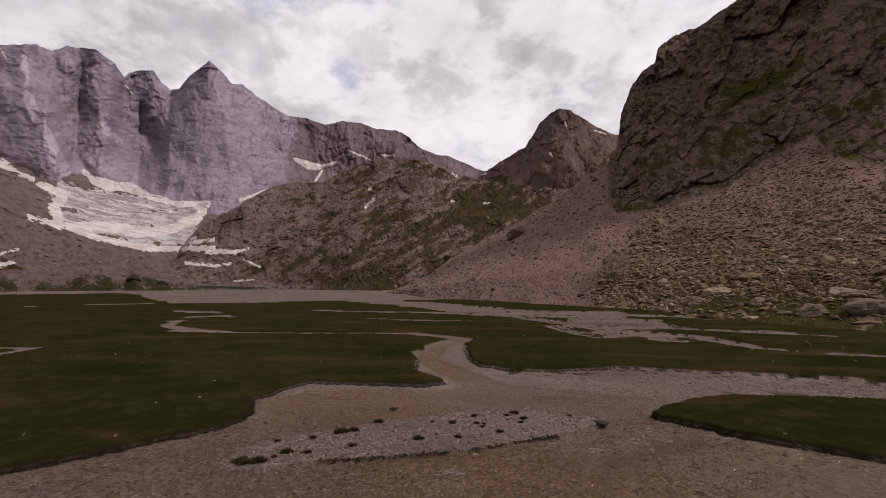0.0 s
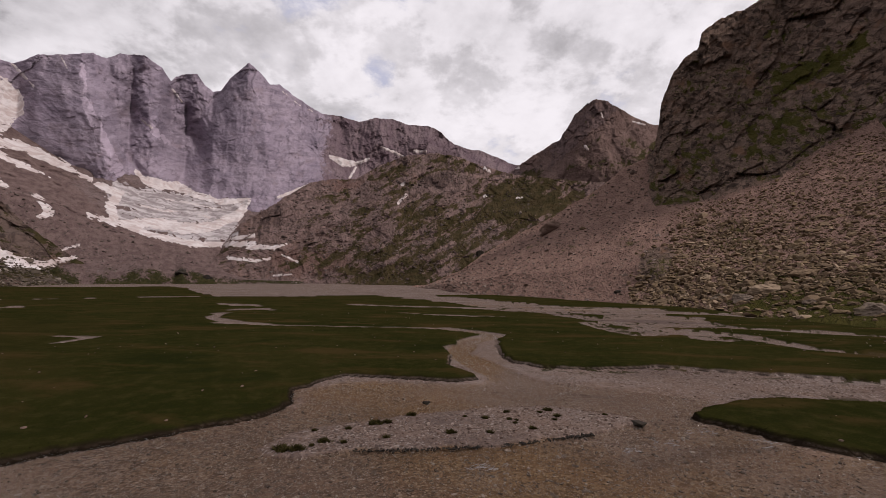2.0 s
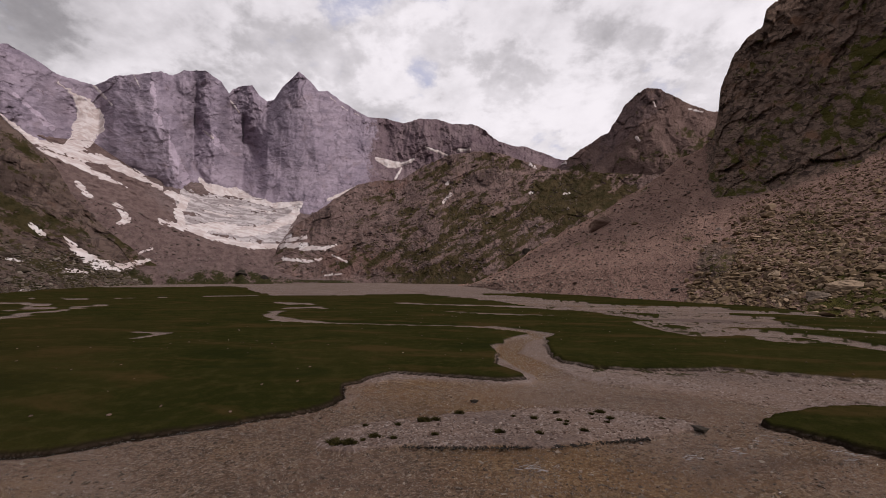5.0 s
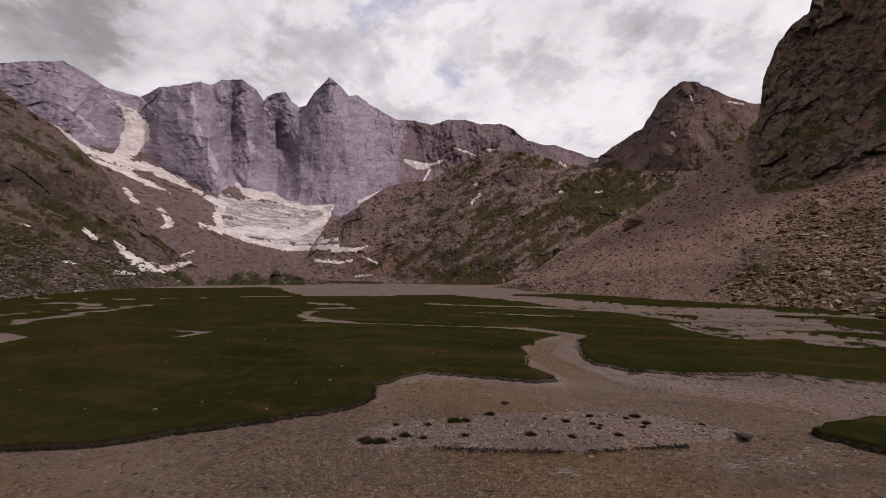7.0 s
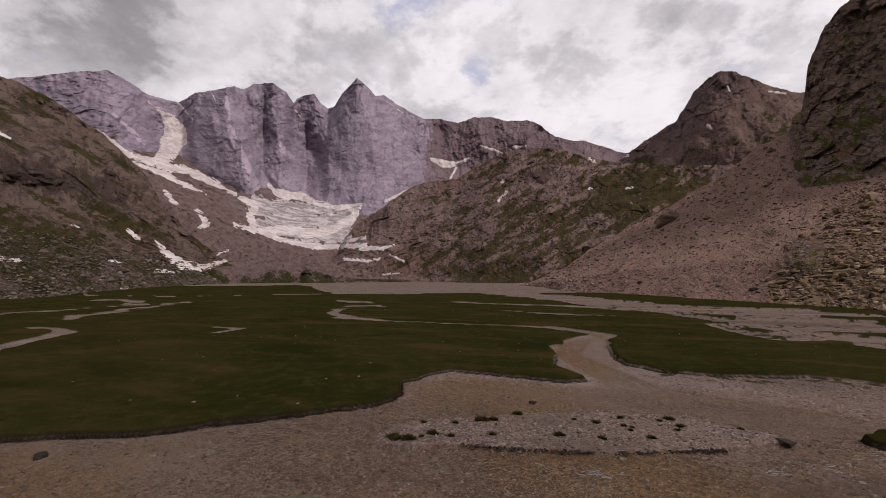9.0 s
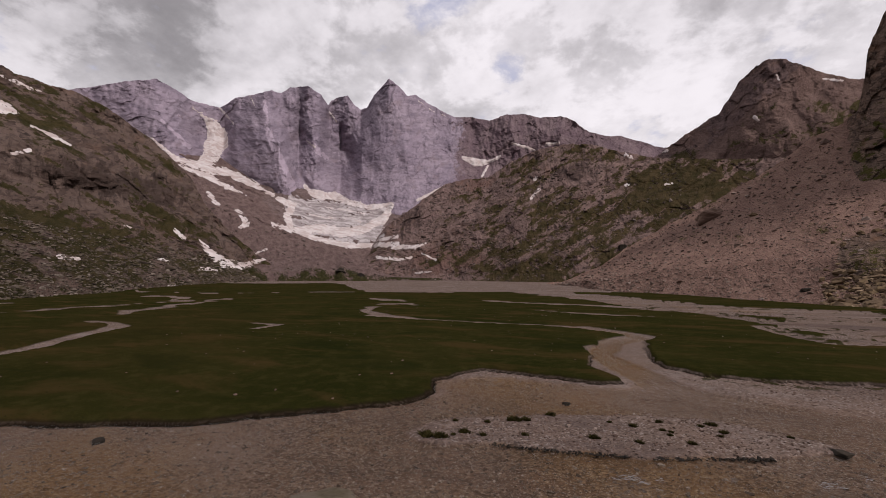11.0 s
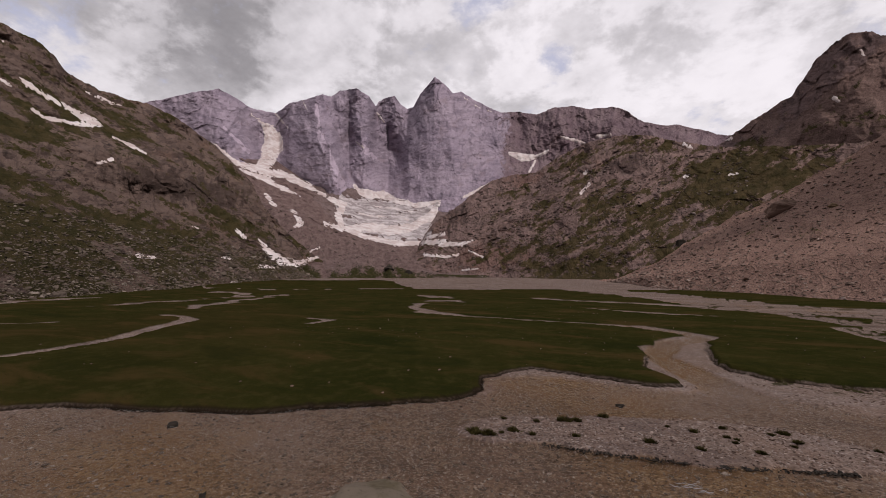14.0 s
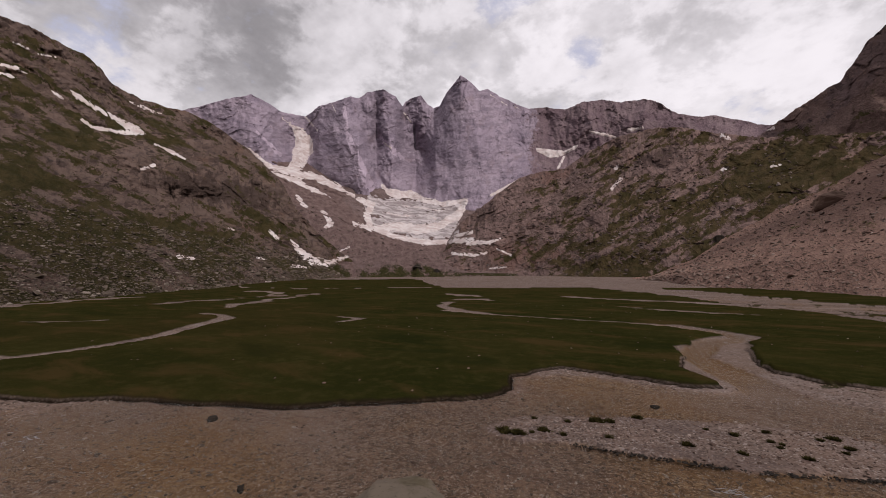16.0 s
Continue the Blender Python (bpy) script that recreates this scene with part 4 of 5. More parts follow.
STREAMS = [
    [(-99.7, 18.4, 0.5), (-115.8, 31.4, 0.7), (-121.5, 44.8, 0.3)],
    [(-64.4, 13.3, 0.05), (-61.6, 16.3, 0.15), (-59.5, 19.8, 0.05)],
    [(-66.1, 38.6, 0.03), (-80.6, 54.5, 0.12), (-100.1, 84.6, 0.2)],
    [(-34.1, 32.0, 0.05), (-35.0, 36.3, 0.25), (-40.0, 37.4, 0.05)],
    [(-87.2, 34.0, 0.05), (-91.2, 43.6, 0.18), (-95.2, 56.9, 0.1)],
    [(-12.4, 70.8, 0.05), (-4.4, 66.9, 0.4), (3.7, 64.1, 0.1)],
    [(-48, 76, 0.05), (-43, 79, 0.5), (-38, 77, 0.05)],
    [(1.2, 23.1, 1.2), (0.4, 26.5, 1.1), (-0.3, 29.2, 1.0), (-0.4, 33.5, 1.0), (-0.2, 37.0, 1.2), (1.1, 40.1, 1.1), (1.9, 42.0, 0.7), (0.1, 44.1, 0.8), (-3.1, 46.9, 0.7), (-8.4, 47.7, 0.15), (-14.3, 47.8, 0.12),
     (-19.3, 48.4, 0.2), (-25.1, 49.3, 0.2), (-31.7, 51.8, 0.5), (-35.9, 55.2, 0.7), (-38.2, 60.4, 0.5), (-42, 66, 0.1)],
    [(-70, -2, 0.5), (-36.1, 6.8, 0.5), (-36.1, 9.4, 0.5), (-37.3, 12.9, 0.5), (-39.0, 16.5, 0.45), (-44.0, 21.6, 0.4), (-50.2, 27.6, 0.6), (-54, 29.6, 0.3), (-60, 31, 0.1)],
    [(15.7, 56.9, 0.7), (14.8, 48, 0.5), (15.7, 42.7, 0.4), (22.8, 46.7, 2.2), (25.8, 42.4, 1.2), (26.0, 34.6, 0.7), (31.5, 30.3, 0.6), (60, 20, 1)],
    [(-43.9, 221.6, 10), (-18.7, 159.0, 7), (2, 118, 5), (12.2, 96.6, 3), (20, 88, 2), (34, 80, 3), (60, 60, 2)],
    [(-19.2, 160, 3), (2.2, 105.9, 1.6), (12.2, 78.6, 1.6), (17.2, 62, 1.8), (27.2, 64.3, 3), (30.4, 52, 1.5), (40, 44, 1)],
    [(-100, 225, 14), (-63, 212, 14), (-20, 250, 20), (20, 300, 20)],
    [(-215, 122, 1.2), (-150, 118, 0.9), (-120, 150, 1.0), (-70, 180, 1.5)],
    [(-62, 100, 0.1), (-56, 92, 0.9), (-48, 90, 0.3)],
    [(-30, 100, 0.1), (2, 88, 0.6), (12, 78, 1)],
    [(-95, 62, 0.1), (-100, 72, 0.5), (-120, 82, 0.4), (-150, 92, 0.8)],
]


def plain_height(x, y):
    """Height of the ground, how much of it is turf, gravel bar, and its rise."""
    p = np.stack([x, y, 0 * x], 1)
    r = np.hypot(x, y)
    wob = 0.28 * fbm(p, 2.2, 3) + 0.03 * fbm(p, 0.5, 2)
    far_wob = np.clip(r / 60, 0, 3) * 1.5 * fbm(p, 16, 3)
    s = inside(x, y, MEADOW) + wob + 0.5 * far_wob
    roam = smooth(r, 44, 64)
    wx, wy = x + roam * (0.5 + r / 40) * 1.3 * fbm(p, 12, 3), y + roam * (0.5 + r / 40) * 1.3 * fbm(p + 77, 12, 3)
    for line in STREAMS:
        s = np.minimum(s, course(wx, wy, line) + wob * 0.7 + 0.6 * far_wob * smooth(r, 50, 90))
    braid = inside(x, y, BRAIDS) + far_wob
    mesh = 2.2 * np.abs(fbm(p, 11, 3, 0.5, False, (1.8, 1, 1))) * (1 + r / 60) - 0.8 * (1 + r / 60)
    s = np.where(braid > 0, np.minimum(s, mesh + 1.5 * (1 - smooth(braid, 0, 4))), s)
    az = np.degrees(np.arctan2(-x, y))
    s = np.minimum(s, (205 + 190 * smooth(az, 33, 38) + 30 * fbm(p, 50, 3)) - r)
    s = np.maximum(s, inside(x, y, ISLET) + wob)
    edge = np.clip(r * r / 2800, 0.13, 3.0)
    turf = smooth(s, 0.0, edge)
    bar = smooth(inside(x, y, BAR) + 1.1 * wob, -0.12, 0.2 + 0.7 * smooth(y - 0.4 * x, 14.6, 16.2))
    rise = 0.014 * np.maximum(r - 190, 0) * smooth(r, 190, 320)
    beach = smooth(r, 20.0, 24.5) + 0.5 * smooth(s, -1.3, -0.1) * smooth(x, -9.5, -7)
    z = -0.14 + 0.035 * fbm(p, 3.0, 3) + 0.03 * fbm(p + 50, 0.45, 3) * smooth(r, 60, 20)
    z = z + np.clip(beach, 0, 1) * 0.12 * smooth(course(x, y, CHANNEL) + 0.6 * wob, -0.1, 0.5) + bar * (0.16 + 0.03 * fbm(p, 1.6, 3))
    z = z + turf * (0.25 + 0.04 * fbm(p, 5, 3)) + rise + smooth(r, 60, 200) * 0.3 * fbm(p, 40, 3)
    return z, turf, bar, s


def gravel_material():
    m, n = material("river_plain_ground")
    p = n.add("TexCoord").outputs["Object"]
    cover = n.add("SeparateColor", {0: n.add("VertexColor", layer_name="cover").outputs[0]})
    turf = cover.outputs[0]
    # shingle
    cell = n.add("TexVoronoi", {"Vector": p, "Scale": 17.0})
    cell2 = n.add("TexVoronoi", {"Vector": p, "Scale": 8.0})
    tone = n.add("SeparateColor", {0: cell.outputs["Color"]})
    patch = n.noise(p, 0.35, 5, 0.6)
    wide = n.noise(p, 0.05, 4, 0.55)
    fine = n.noise(p, 30, 4, 0.6)
    g = n.mix(tone.outputs[0], (0.046, 0.033, 0.028), (0.20, 0.150, 0.130))
    g = n.mix(0.4, g, n.mix(n.add("SeparateColor", {0: cell2.outputs["Color"]}).outputs[1], (0.04, 0.03, 0.025), (0.23, 0.178, 0.15)))
    g = n.mix(n.step(patch, 0.4, 0.65), g, n.mix(0.5, g, (0.14, 0.095, 0.075)))
    g = n.mix(n.math("MULTIPLY", n.step(tone.outputs[1], 0.85, 0.95), 0.7), g, (0.27, 0.235, 0.22))
    g = n.mix(n.math("MULTIPLY", n.step(tone.outputs[2], 0.2, 0.05), 0.6), g, (0.045, 0.035, 0.03))
    g = n.mix(n.step(wide, 0.4, 0.7), g, n.mix(0.4, g, (0.14, 0.10, 0.08)))
    bands = n.noise(n.add("Mapping", {"Vector": p, "Rotation": (0, 0, 0.5), "Scale": (0.35, 1, 1)}).outputs[0], 0.16, 7, 0.65, 0.8)
    g = n.mix(n.math("MULTIPLY", n.step(bands, 0.5, 0.32), 0.65), g, (0.075, 0.056, 0.052))
    g = n.mix(n.math("MULTIPLY", n.step(bands, 0.52, 0.7), 0.5), g, (0.20, 0.165, 0.155))
    g = n.mix(cover.outputs[1], n.mix(1.0, g, n.mix(n.step(n.noise(n.vmath("ADD", p, (-60, 20, 0)), 0.07, 4, 0.55, 0.5), 0.42, 0.62), (0.98, 0.91, 0.83), (1.05, 0.88, 0.59)), "MULTIPLY"), g)
    # turf
    t1, t2, t3 = n.noise(p, 0.09, 5, 0.6), n.noise(p, 1.3, 6, 0.65), n.noise(p, 14, 5, 0.7)
    grass = n.mix(n.step(t1, 0.35, 0.65), (0.0135, 0.0145, 0.004), (0.021, 0.0195, 0.006))
    grass = n.mix(n.math("MULTIPLY", n.step(t2, 0.45, 0.7), 0.6), grass, (0.034, 0.029, 0.0105))
    grass = n.mix(n.math("MULTIPLY", n.step(t3, 0.5, 0.75), 0.5), grass, (0.040, 0.040, 0.012))
    grass = n.mix(n.math("MULTIPLY", n.step(t3, 0.45, 0.25), 0.6), grass, (0.015, 0.016, 0.006))
    long = n.add("Mapping", {"Vector": p, "Rotation": (0, 0, -0.5), "Scale": (0.5, 1.3, 1)}).outputs[0]
    t4, t5 = n.noise(long, 0.22, 5, 0.62, 0.6), n.noise(p, 0.018, 3, 0.5)
    grass = n.mix(n.math("MULTIPLY", n.step(t4, 0.50, 0.66), 0.85), grass, (0.040, 0.027, 0.0105))
    grass = n.mix(n.math("MULTIPLY", n.step(t4, 0.46, 0.32), 0.7), grass, (0.011, 0.013, 0.004))
    grass = n.mix(n.math("MULTIPLY", n.step(t5, 0.5, 0.7), 0.4), grass, (0.03, 0.021, 0.008))
    bank = n.step(cover.outputs[0], 0.25, 0.7)
    col = n.mix(bank, g, grass)
    # shadow of the undercut bank, put into the colour as a dark peaty line
    bank_shade = n.math("MULTIPLY", cover.outputs[2], 1.0)
    col = n.mix(bank_shade, col, (0.012, 0.0085, 0.006))
    h = n.math("ADD", n.math("MULTIPLY", n.step(cell.outputs["Distance"], 0.6, 0.0), 0.5), n.math("MULTIPLY", n.step(cell2.outputs["Distance"], 0.6, 0.0), 0.5))
    h = n.math("ADD", n.math("MULTIPLY", h, n.math("SUBTRACT", 1.0, bank)), n.math("MULTIPLY", t3, bank))
    h = n.math("ADD", h, n.math("MULTIPLY", fine, 0.2))
    finish(n, col, 0.95, h, 0.6, 0.04, 0.0)
    return m


M_GROUND = gravel_material()


def build_ground():
    view = np.linspace(-50, 85, 840)
    az = np.concatenate([np.linspace(-180, -51, 30), view, np.linspace(86, 180, 22)])
    dip = np.concatenate([np.linspace(89.999, 34, 13), np.linspace(32, 20.6, 60), np.linspace(20.5, 10, 160), np.linspace(9.95, 1.0, 90), np.linspace(0.985, 0.35, 36)])
    r = np.concatenate([EYE / np.tan(np.radians(dip)), np.geomspace(900, 4800, 12)])
    A, R = np.meshgrid(az, r)
    x, y = -R * np.sin(np.radians(A)), R * np.cos(np.radians(A))
    z, turf, bar, s = plain_height(x.ravel(), y.ravel())
    P = np.stack([x, y, z.reshape(x.shape)], -1)
    P[R > 900, 2] = 9.0
    dry = np.maximum(smooth(z, -0.10, -0.02), smooth(R.ravel(), 70, 150))
    q = np.stack([x.ravel(), y.ravel(), 0 * x.ravel()], 1)
    sparse = 0.62 * smooth(fbm(q, 1.3, 4, 0.6), 0.02, 0.35) * smooth(s, -2.8, -0.4) * (x.ravel() > 2) * (y.ravel() > 20)
    # third channel: where the undercut shadow along the turf edge is painted
    cover = np.stack([np.maximum(turf, sparse), dry, smooth(s, -0.1, -0.02) * smooth(s, 0.16, 0.05) * smooth(R.ravel(), 42, 26)], 1)
    return tagged(grid_mesh("ground", P, M_GROUND, cover.reshape(*x.shape, 3)), "river plain of pinkish shingle and short dark turf", "ground", kind="structure")


build_ground()


def water_material():
    m, n = material("shallow_water")
    p = n.add("Mapping", {"Vector": n.add("TexCoord").outputs["Object"], "Rotation": (0, 0, 0.5), "Scale": (1, 2.0, 1)}).outputs[0]
    a, b = n.noise(p, 3.2, 4, 0.6, 0.8), n.noise(p, 9.0, 4, 0.6, 0.4)
    h = n.math("ADD", n.math("MULTIPLY", a, 1.0), n.math("MULTIPLY", b, 0.5))
    bump = n.add("Bump", {"Height": h, "Strength": 1.0, "Distance": 0.3}).outputs[0]
    gloss = n.add("BsdfGlossy", {"Color": (1, 1, 1, 1), "Roughness": 0.07, "Normal": bump})
    clear = n.add("BsdfTransparent", {"Color": (0.86, 0.85, 0.82, 1)})
    f = n.add("Fresnel", {"IOR": 1.333, "Normal": bump}).outputs[0]
    out = n.add("MixShader", {0: n.math("MULTIPLY", f, 0.2), 1: clear.outputs[0], 2: gloss.outputs[0]})
    n.tree.links.new(out.outputs[0], n.add("OutputMaterial").inputs[0])
    return m


M_WATER = water_material()
r = np.geomspace(3, 60, 60)
A, R = np.meshgrid(np.linspace(-110, 120, 160), r)
P = np.stack([-R * np.sin(np.radians(A)), R * np.cos(np.radians(A)), np.full(R.shape, -0.075)], -1)
water = tagged(grid_mesh("water", P, M_WATER), "clear shallow river water running over shingle", "water", kind="structure")

GLACIER_ICE = [
    [(43, 9.8, 1.1), (40, 9.0, 1.9), (36, 8.6, 1.9), (33, 8.4, 1.5), (31, 9.5, 0.8)],
    [(42.4, 7.4, 0.9), (37, 6.4, 1.4), (33, 6.2, 1.4), (31.5, 7, 1.0)],
]
glacier = tagged(new("glacier"), "small dirty glacier with grey ice below rock walls", "glacier")
glacier.location = polar(37.0, 5.0, 1050.0)
bpy.context.view_layer.update()


def under(ob, parent):
    """Hangs a part under its thing without moving it."""
    ob.parent = parent
    ob.matrix_parent_inverse = Matrix.Translation(parent.location).inverted()
    return ob


def strip(ob):
    for key in ("category", "group"):
        if key in ob:
            del ob[key]
    return ob


ice = under(strip(snow(GLACIER_ICE, "ice", "grey crevassed ice", 0.07, 1.0, 1.0, M_ICE)), glacier)
for line in GLACIER:
    under(strip(snow([line], "snow_field", "dirty white snow", 0.045, 1.1, 2.2)), glacier)
for group in (SNOW_HIGH, SNOW_MID, SNOW_LEFT, SNOW_FOOT):
    for line in group:
        tagged(snow([line], "snow_patch", "old summer snow patch lying on rocky slope", 0.045), group="snow patches")


# ---- stones ----
def stone_shapes(count, seed):
    out = []
    r = np.random.default_rng(seed)
    for _ in range(count):
        bm = bmesh.new()
        for _ in range(13):
            v = r.normal(size=3)
            v /= np.abs(v).max() ** 0.75 * np.linalg.norm(v) ** 0.25
            bm.verts.new(v * (0.42 + 0.1 * r.random()))
        bmesh.ops.convex_hull(bm, input=bm.verts)
        bmesh.ops.delete(bm, geom=[v for v in bm.verts if not v.link_faces], context="VERTS")
        bmesh.ops.triangulate(bm, faces=bm.faces)
        bm.verts.index_update()
        out.append((np.array([v.co[:] for v in bm.verts]), np.array([[v.index for v in f.verts] for f in bm.faces])))
        bm.free()
    return out


SHAPES = stone_shapes(9, 3)


def stone_material(name, tones, lichen, size):
    m, n = material(name)
    p = n.add("TexCoord").outputs["Object"]
    pick = n.math("FRACT", n.math("ADD", n.add("NewGeometry").outputs["Random Per Island"], n.add("ObjectInfo").outputs["Random"]))
    a, b = n.noise(p, 1.2 / size, 6, 0.6), n.noise(p, 6 / size, 6, 0.65)
    col = n.mix(pick, tones[0], tones[1])
    col = n.mix(n.step(pick, 0.86, 0.9), col, tones[2])
    col = n.mix(n.math("MULTIPLY", n.step(a, 0.48, 0.65), 0.6), col, lichen)
    col = n.mix(n.math("MULTIPLY", n.step(b, 0.45, 0.3), 0.6), col, [0.4 * c for c in tones[0]])
    finish(n, col, 0.92, n.math("ADD", a, b), 0.6, size * 0.08, 0.05)
    return m


M_TALUS = stone_material("talus_block", ((0.11, 0.077, 0.051), (0.2, 0.14, 0.09), (0.27, 0.2, 0.14)), (0.165, 0.12, 0.06), 2.0)
M_SCREE = stone_material("pinkish_scree", ((0.125, 0.09, 0.076), (0.22, 0.16, 0.134), (0.29, 0.23, 0.2)), (0.14, 0.10, 0.08), 1.0)
M_RUBBLE = stone_material("lichened_rubble", ((0.06, 0.047, 0.038), (0.13, 0.103, 0.085), (0.19, 0.158, 0.135)), (0.06, 0.05, 0.026), 1.0)
M_SPUR_STONE = stone_material("purple_brown_block", ((0.07, 0.053, 0.049), (0.14, 0.107, 0.099), (0.19, 0.155, 0.145)), (0.06, 0.047, 0.028), 3.0)
M_OUTCROP = stone_material("red_brown_outcrop", ((0.14, 0.095, 0.075), (0.2, 0.138, 0.108), (0.22, 0.155, 0.12)), (0.11, 0.062, 0.05), 3.0)
M_PEBBLE = stone_material("river_pebble", ((0.062, 0.043, 0.035), (0.155, 0.108, 0.09), (0.25, 0.2, 0.175)), (0.15, 0.092, 0.07), 0.12)
M_DARK = stone_material("wet_dark_stone", ((0.02, 0.017, 0.015), (0.035, 0.03, 0.026), (0.04, 0.034, 0.028)), (0.035, 0.026, 0.018), 0.3)
M_BED = stone_material("wet_bed_stone", ((0.045, 0.034, 0.028), (0.16, 0.122, 0.1), (0.23, 0.19, 0.165)), (0.11, 0.078, 0.052), 0.12)
M_RIVER_ROCK = stone_material("mottled_river_rock", ((0.095, 0.077, 0.06), (0.14, 0.115, 0.09), (0.16, 0.132, 0.105)), (0.055, 0.046, 0.024), 0.3)
M_BOULDER = stone_material("weathered_boulder", ((0.12, 0.09, 0.07), (0.19, 0.148, 0.115), (0.22, 0.18, 0.145)), (0.10, 0.08, 0.045), 1.0)


def scatter(name, pos, size, mat, label, category, flat=0.55, seed=5, sink=0.15):
    """Many stones in one mesh: kind stuff."""
    r = np.random.default_rng(seed)
    n = len(pos)
    which = r.integers(0, len(SHAPES), n)
    V, T, base = [], [], 0
    for k, (sv, st) in enumerate(SHAPES):
        i = np.where(which == k)[0]
        m = len(i)
        if not m:
            continue
        sc = np.stack([0.8 + 0.6 * r.random(m), 0.6 + 0.5 * r.random(m), flat * (0.6 + 0.7 * r.random(m))], 1) * size[i, None]
        a, t = r.random(m) * 6.283, r.normal(size=m) * 0.35
        v = sv[None] * sc[:, None]
        c, s = np.cos(t)[:, None], np.sin(t)[:, None]
        y, z = v[..., 1] * c - v[..., 2] * s, v[..., 1] * s + v[..., 2] * c
        c, s = np.cos(a)[:, None], np.sin(a)[:, None]
        v = np.stack([v[..., 0] * c - y * s, v[..., 0] * s + y * c, z], -1) + pos[i, None]
        v[..., 2] += (0.5 - sink) * sc[:, 2:3] * 0.6
        V.append(v.reshape(-1, 3))
        T.append((st[None] + (np.arange(m) * len(sv))[:, None, None]).reshape(-1, 3) + base)
        base += m * len(sv)
    return tagged(raw_mesh(name, np.concatenate(V), np.concatenate(T), mat, flat=True), label, category, kind="stuff")


def on_form(f, az, el):
    return polar(az, el, f.place(az, el))


r = np.random.default_rng(21)
PER = 1 / 738.0
# blocks of the near talus
n = 15500
az, el = r.uniform(-52, -19.5, n), r.uniform(-3.4, 14.5, n)
k = (el < np.interp(az, *zip(*[(q[0], q[1]) for q in sorted(BASE_D)]))) & (el > np.interp(az, *zip(*[(q[0], q[1]) for q in sorted(FOOT_D)])) + 0.5)
k &= ~((az < -29) & (el < -0.8 + r.normal(size=n) * 0.5) & (r.random(n) < 0.8)) & (spot(az, el, -22.4, 2.2, 1.7, 1.8) + spot(az, el, -23.4, 3.6, 1.3, 1.0) < 0.5) & (r.random(n) > 0.95 * smooth(az + 0.6 * el, -22.5, -18.5))
az, el = az[k], el[k]
d = flank.place(az, el)
px = np.exp(r.normal(1.38, 0.52, len(az))) * (1.28 - 0.08 * np.clip(el, 0, 10))
one = np.argsort(-np.clip(px, 2, 26) * (d < 200))[:190]
lone = [(polar(az[i], el[i], d[i]), min(px[i], 26) * d[i] * PER) for i in one]
az, el, d, px = (np.delete(t, one) for t in (az, el, d, px))
scatter("talus_blocks", polar(az, el, d), np.clip(px, 2, 26) * d * PER, M_TALUS, "angular ochre-brown blocks piled below the cliff", "talus", 0.75, 5)
stone_meshes = []
for V, T in SHAPES:
    ob = raw_mesh("talus_block", V, T, M_TALUS, flat=True)
    stone_meshes.append(ob.data)
    bpy.data.objects.remove(ob)
for i, (p, size) in enumerate(lone):
    ob = new("talus_block", stone_meshes[i % len(stone_meshes)])
    ob.matrix_world = pose(*p, r.normal() * 14, r.normal() * 14, r.uniform(0, 360)) @ Matrix.Diagonal((size * r.uniform(0.8, 1.3), size * r.uniform(0.6, 1), size * r.uniform(0.4, 0.7), 1))
    tagged(ob, "angular ochre-brown block lying on the talus", "boulder", "talus blocks")
n = 5200
az = r.uniform(-23, 9, n)
lo, hi = (np.interp(az, *zip(*[(q[0], q[1]) for q in sorted(t)])) for t in (FOOT_D, BASE_D))
el = lo + (hi - lo) * r.random(n) ** 1.2
d = flank.place(az, el)
px = np.exp(r.normal(0.8, 0.45, n)) * (1 + 0.6 * (r.random(n) < 0.08))
scatter("scree_stones", polar(az, el, d), px * d * PER, M_SCREE, "pinkish brown scree stones on the fan", "scree", 0.6, 6)
# rubble at the foot of the other valley side
n = 9500
az = r.uniform(46, 86, n)
lo = np.interp(az, [43, 47, 54, 60.4, 66.1, 71.2, 75.7, 79.5, 92], [-1, -1.2, -1.3, -1.6, -2.1, -2.5, -2.7, -2.9, -3.2])
el = lo + 0.25 + (r.random(n) ** 1.5) * np.interp(az, [46, 60, 86], [2.5, 6, 12])
d = slope.place(az, el)
px = np.exp(r.normal(0.85, 0.5, n))
scatter("rubble", polar(az, el, d), px * d * PER, M_RUBBLE, "grey brown rubble at the foot of the slope", "rubble", 0.6, 7)
# blocks strewn over the spur
n = 5200
az, el = r.uniform(-8, 30, n), r.uniform(-0.6, 14.5, n)
crest = np.interp(az, *zip(*[(q[0], q[1]) for q in sorted(CREST_B)]))
k = (el < crest - 0.6) & (el > np.interp(az, [-8, 0, 8, 30], [9, 4.5, 0, -0.4])) & (fbm(np.stack([az, el, 0 * az], 1), 2.0, 3) > -0.1)
az, el = az[k], el[k]
d = spur.place(az, el)
scatter("spur_rubble", polar(az, el, d), np.exp(r.normal(0.8, 0.45, len(az))) * d * PER, M_SPUR_STONE, "grey brown blocks strewn over the rocky spur", "rubble", 0.7, 18)
# stones of the moraine
n = 4200
az, el = r.uniform(22, 58, n), r.uniform(-0.6, 9.5, n)
k = (el > np.interp(az, [22, 30, 36, 44, 58], [0, 0.4, 1.0, 1.2, 2.0])) & (el < np.interp(az, [22, 32, 40, 47, 58], [2, 3.5, 4.5, 8, 12]))
az, el = az[k], el[k]
d = basin.place(az, el)
scatter("moraine_stones", polar(az, el, d), np.exp(r.normal(0.6, 0.45, len(az))) * d * PER, M_SPUR_STONE, "grey brown stones lying on the moraine", "rubble", 0.65, 19)
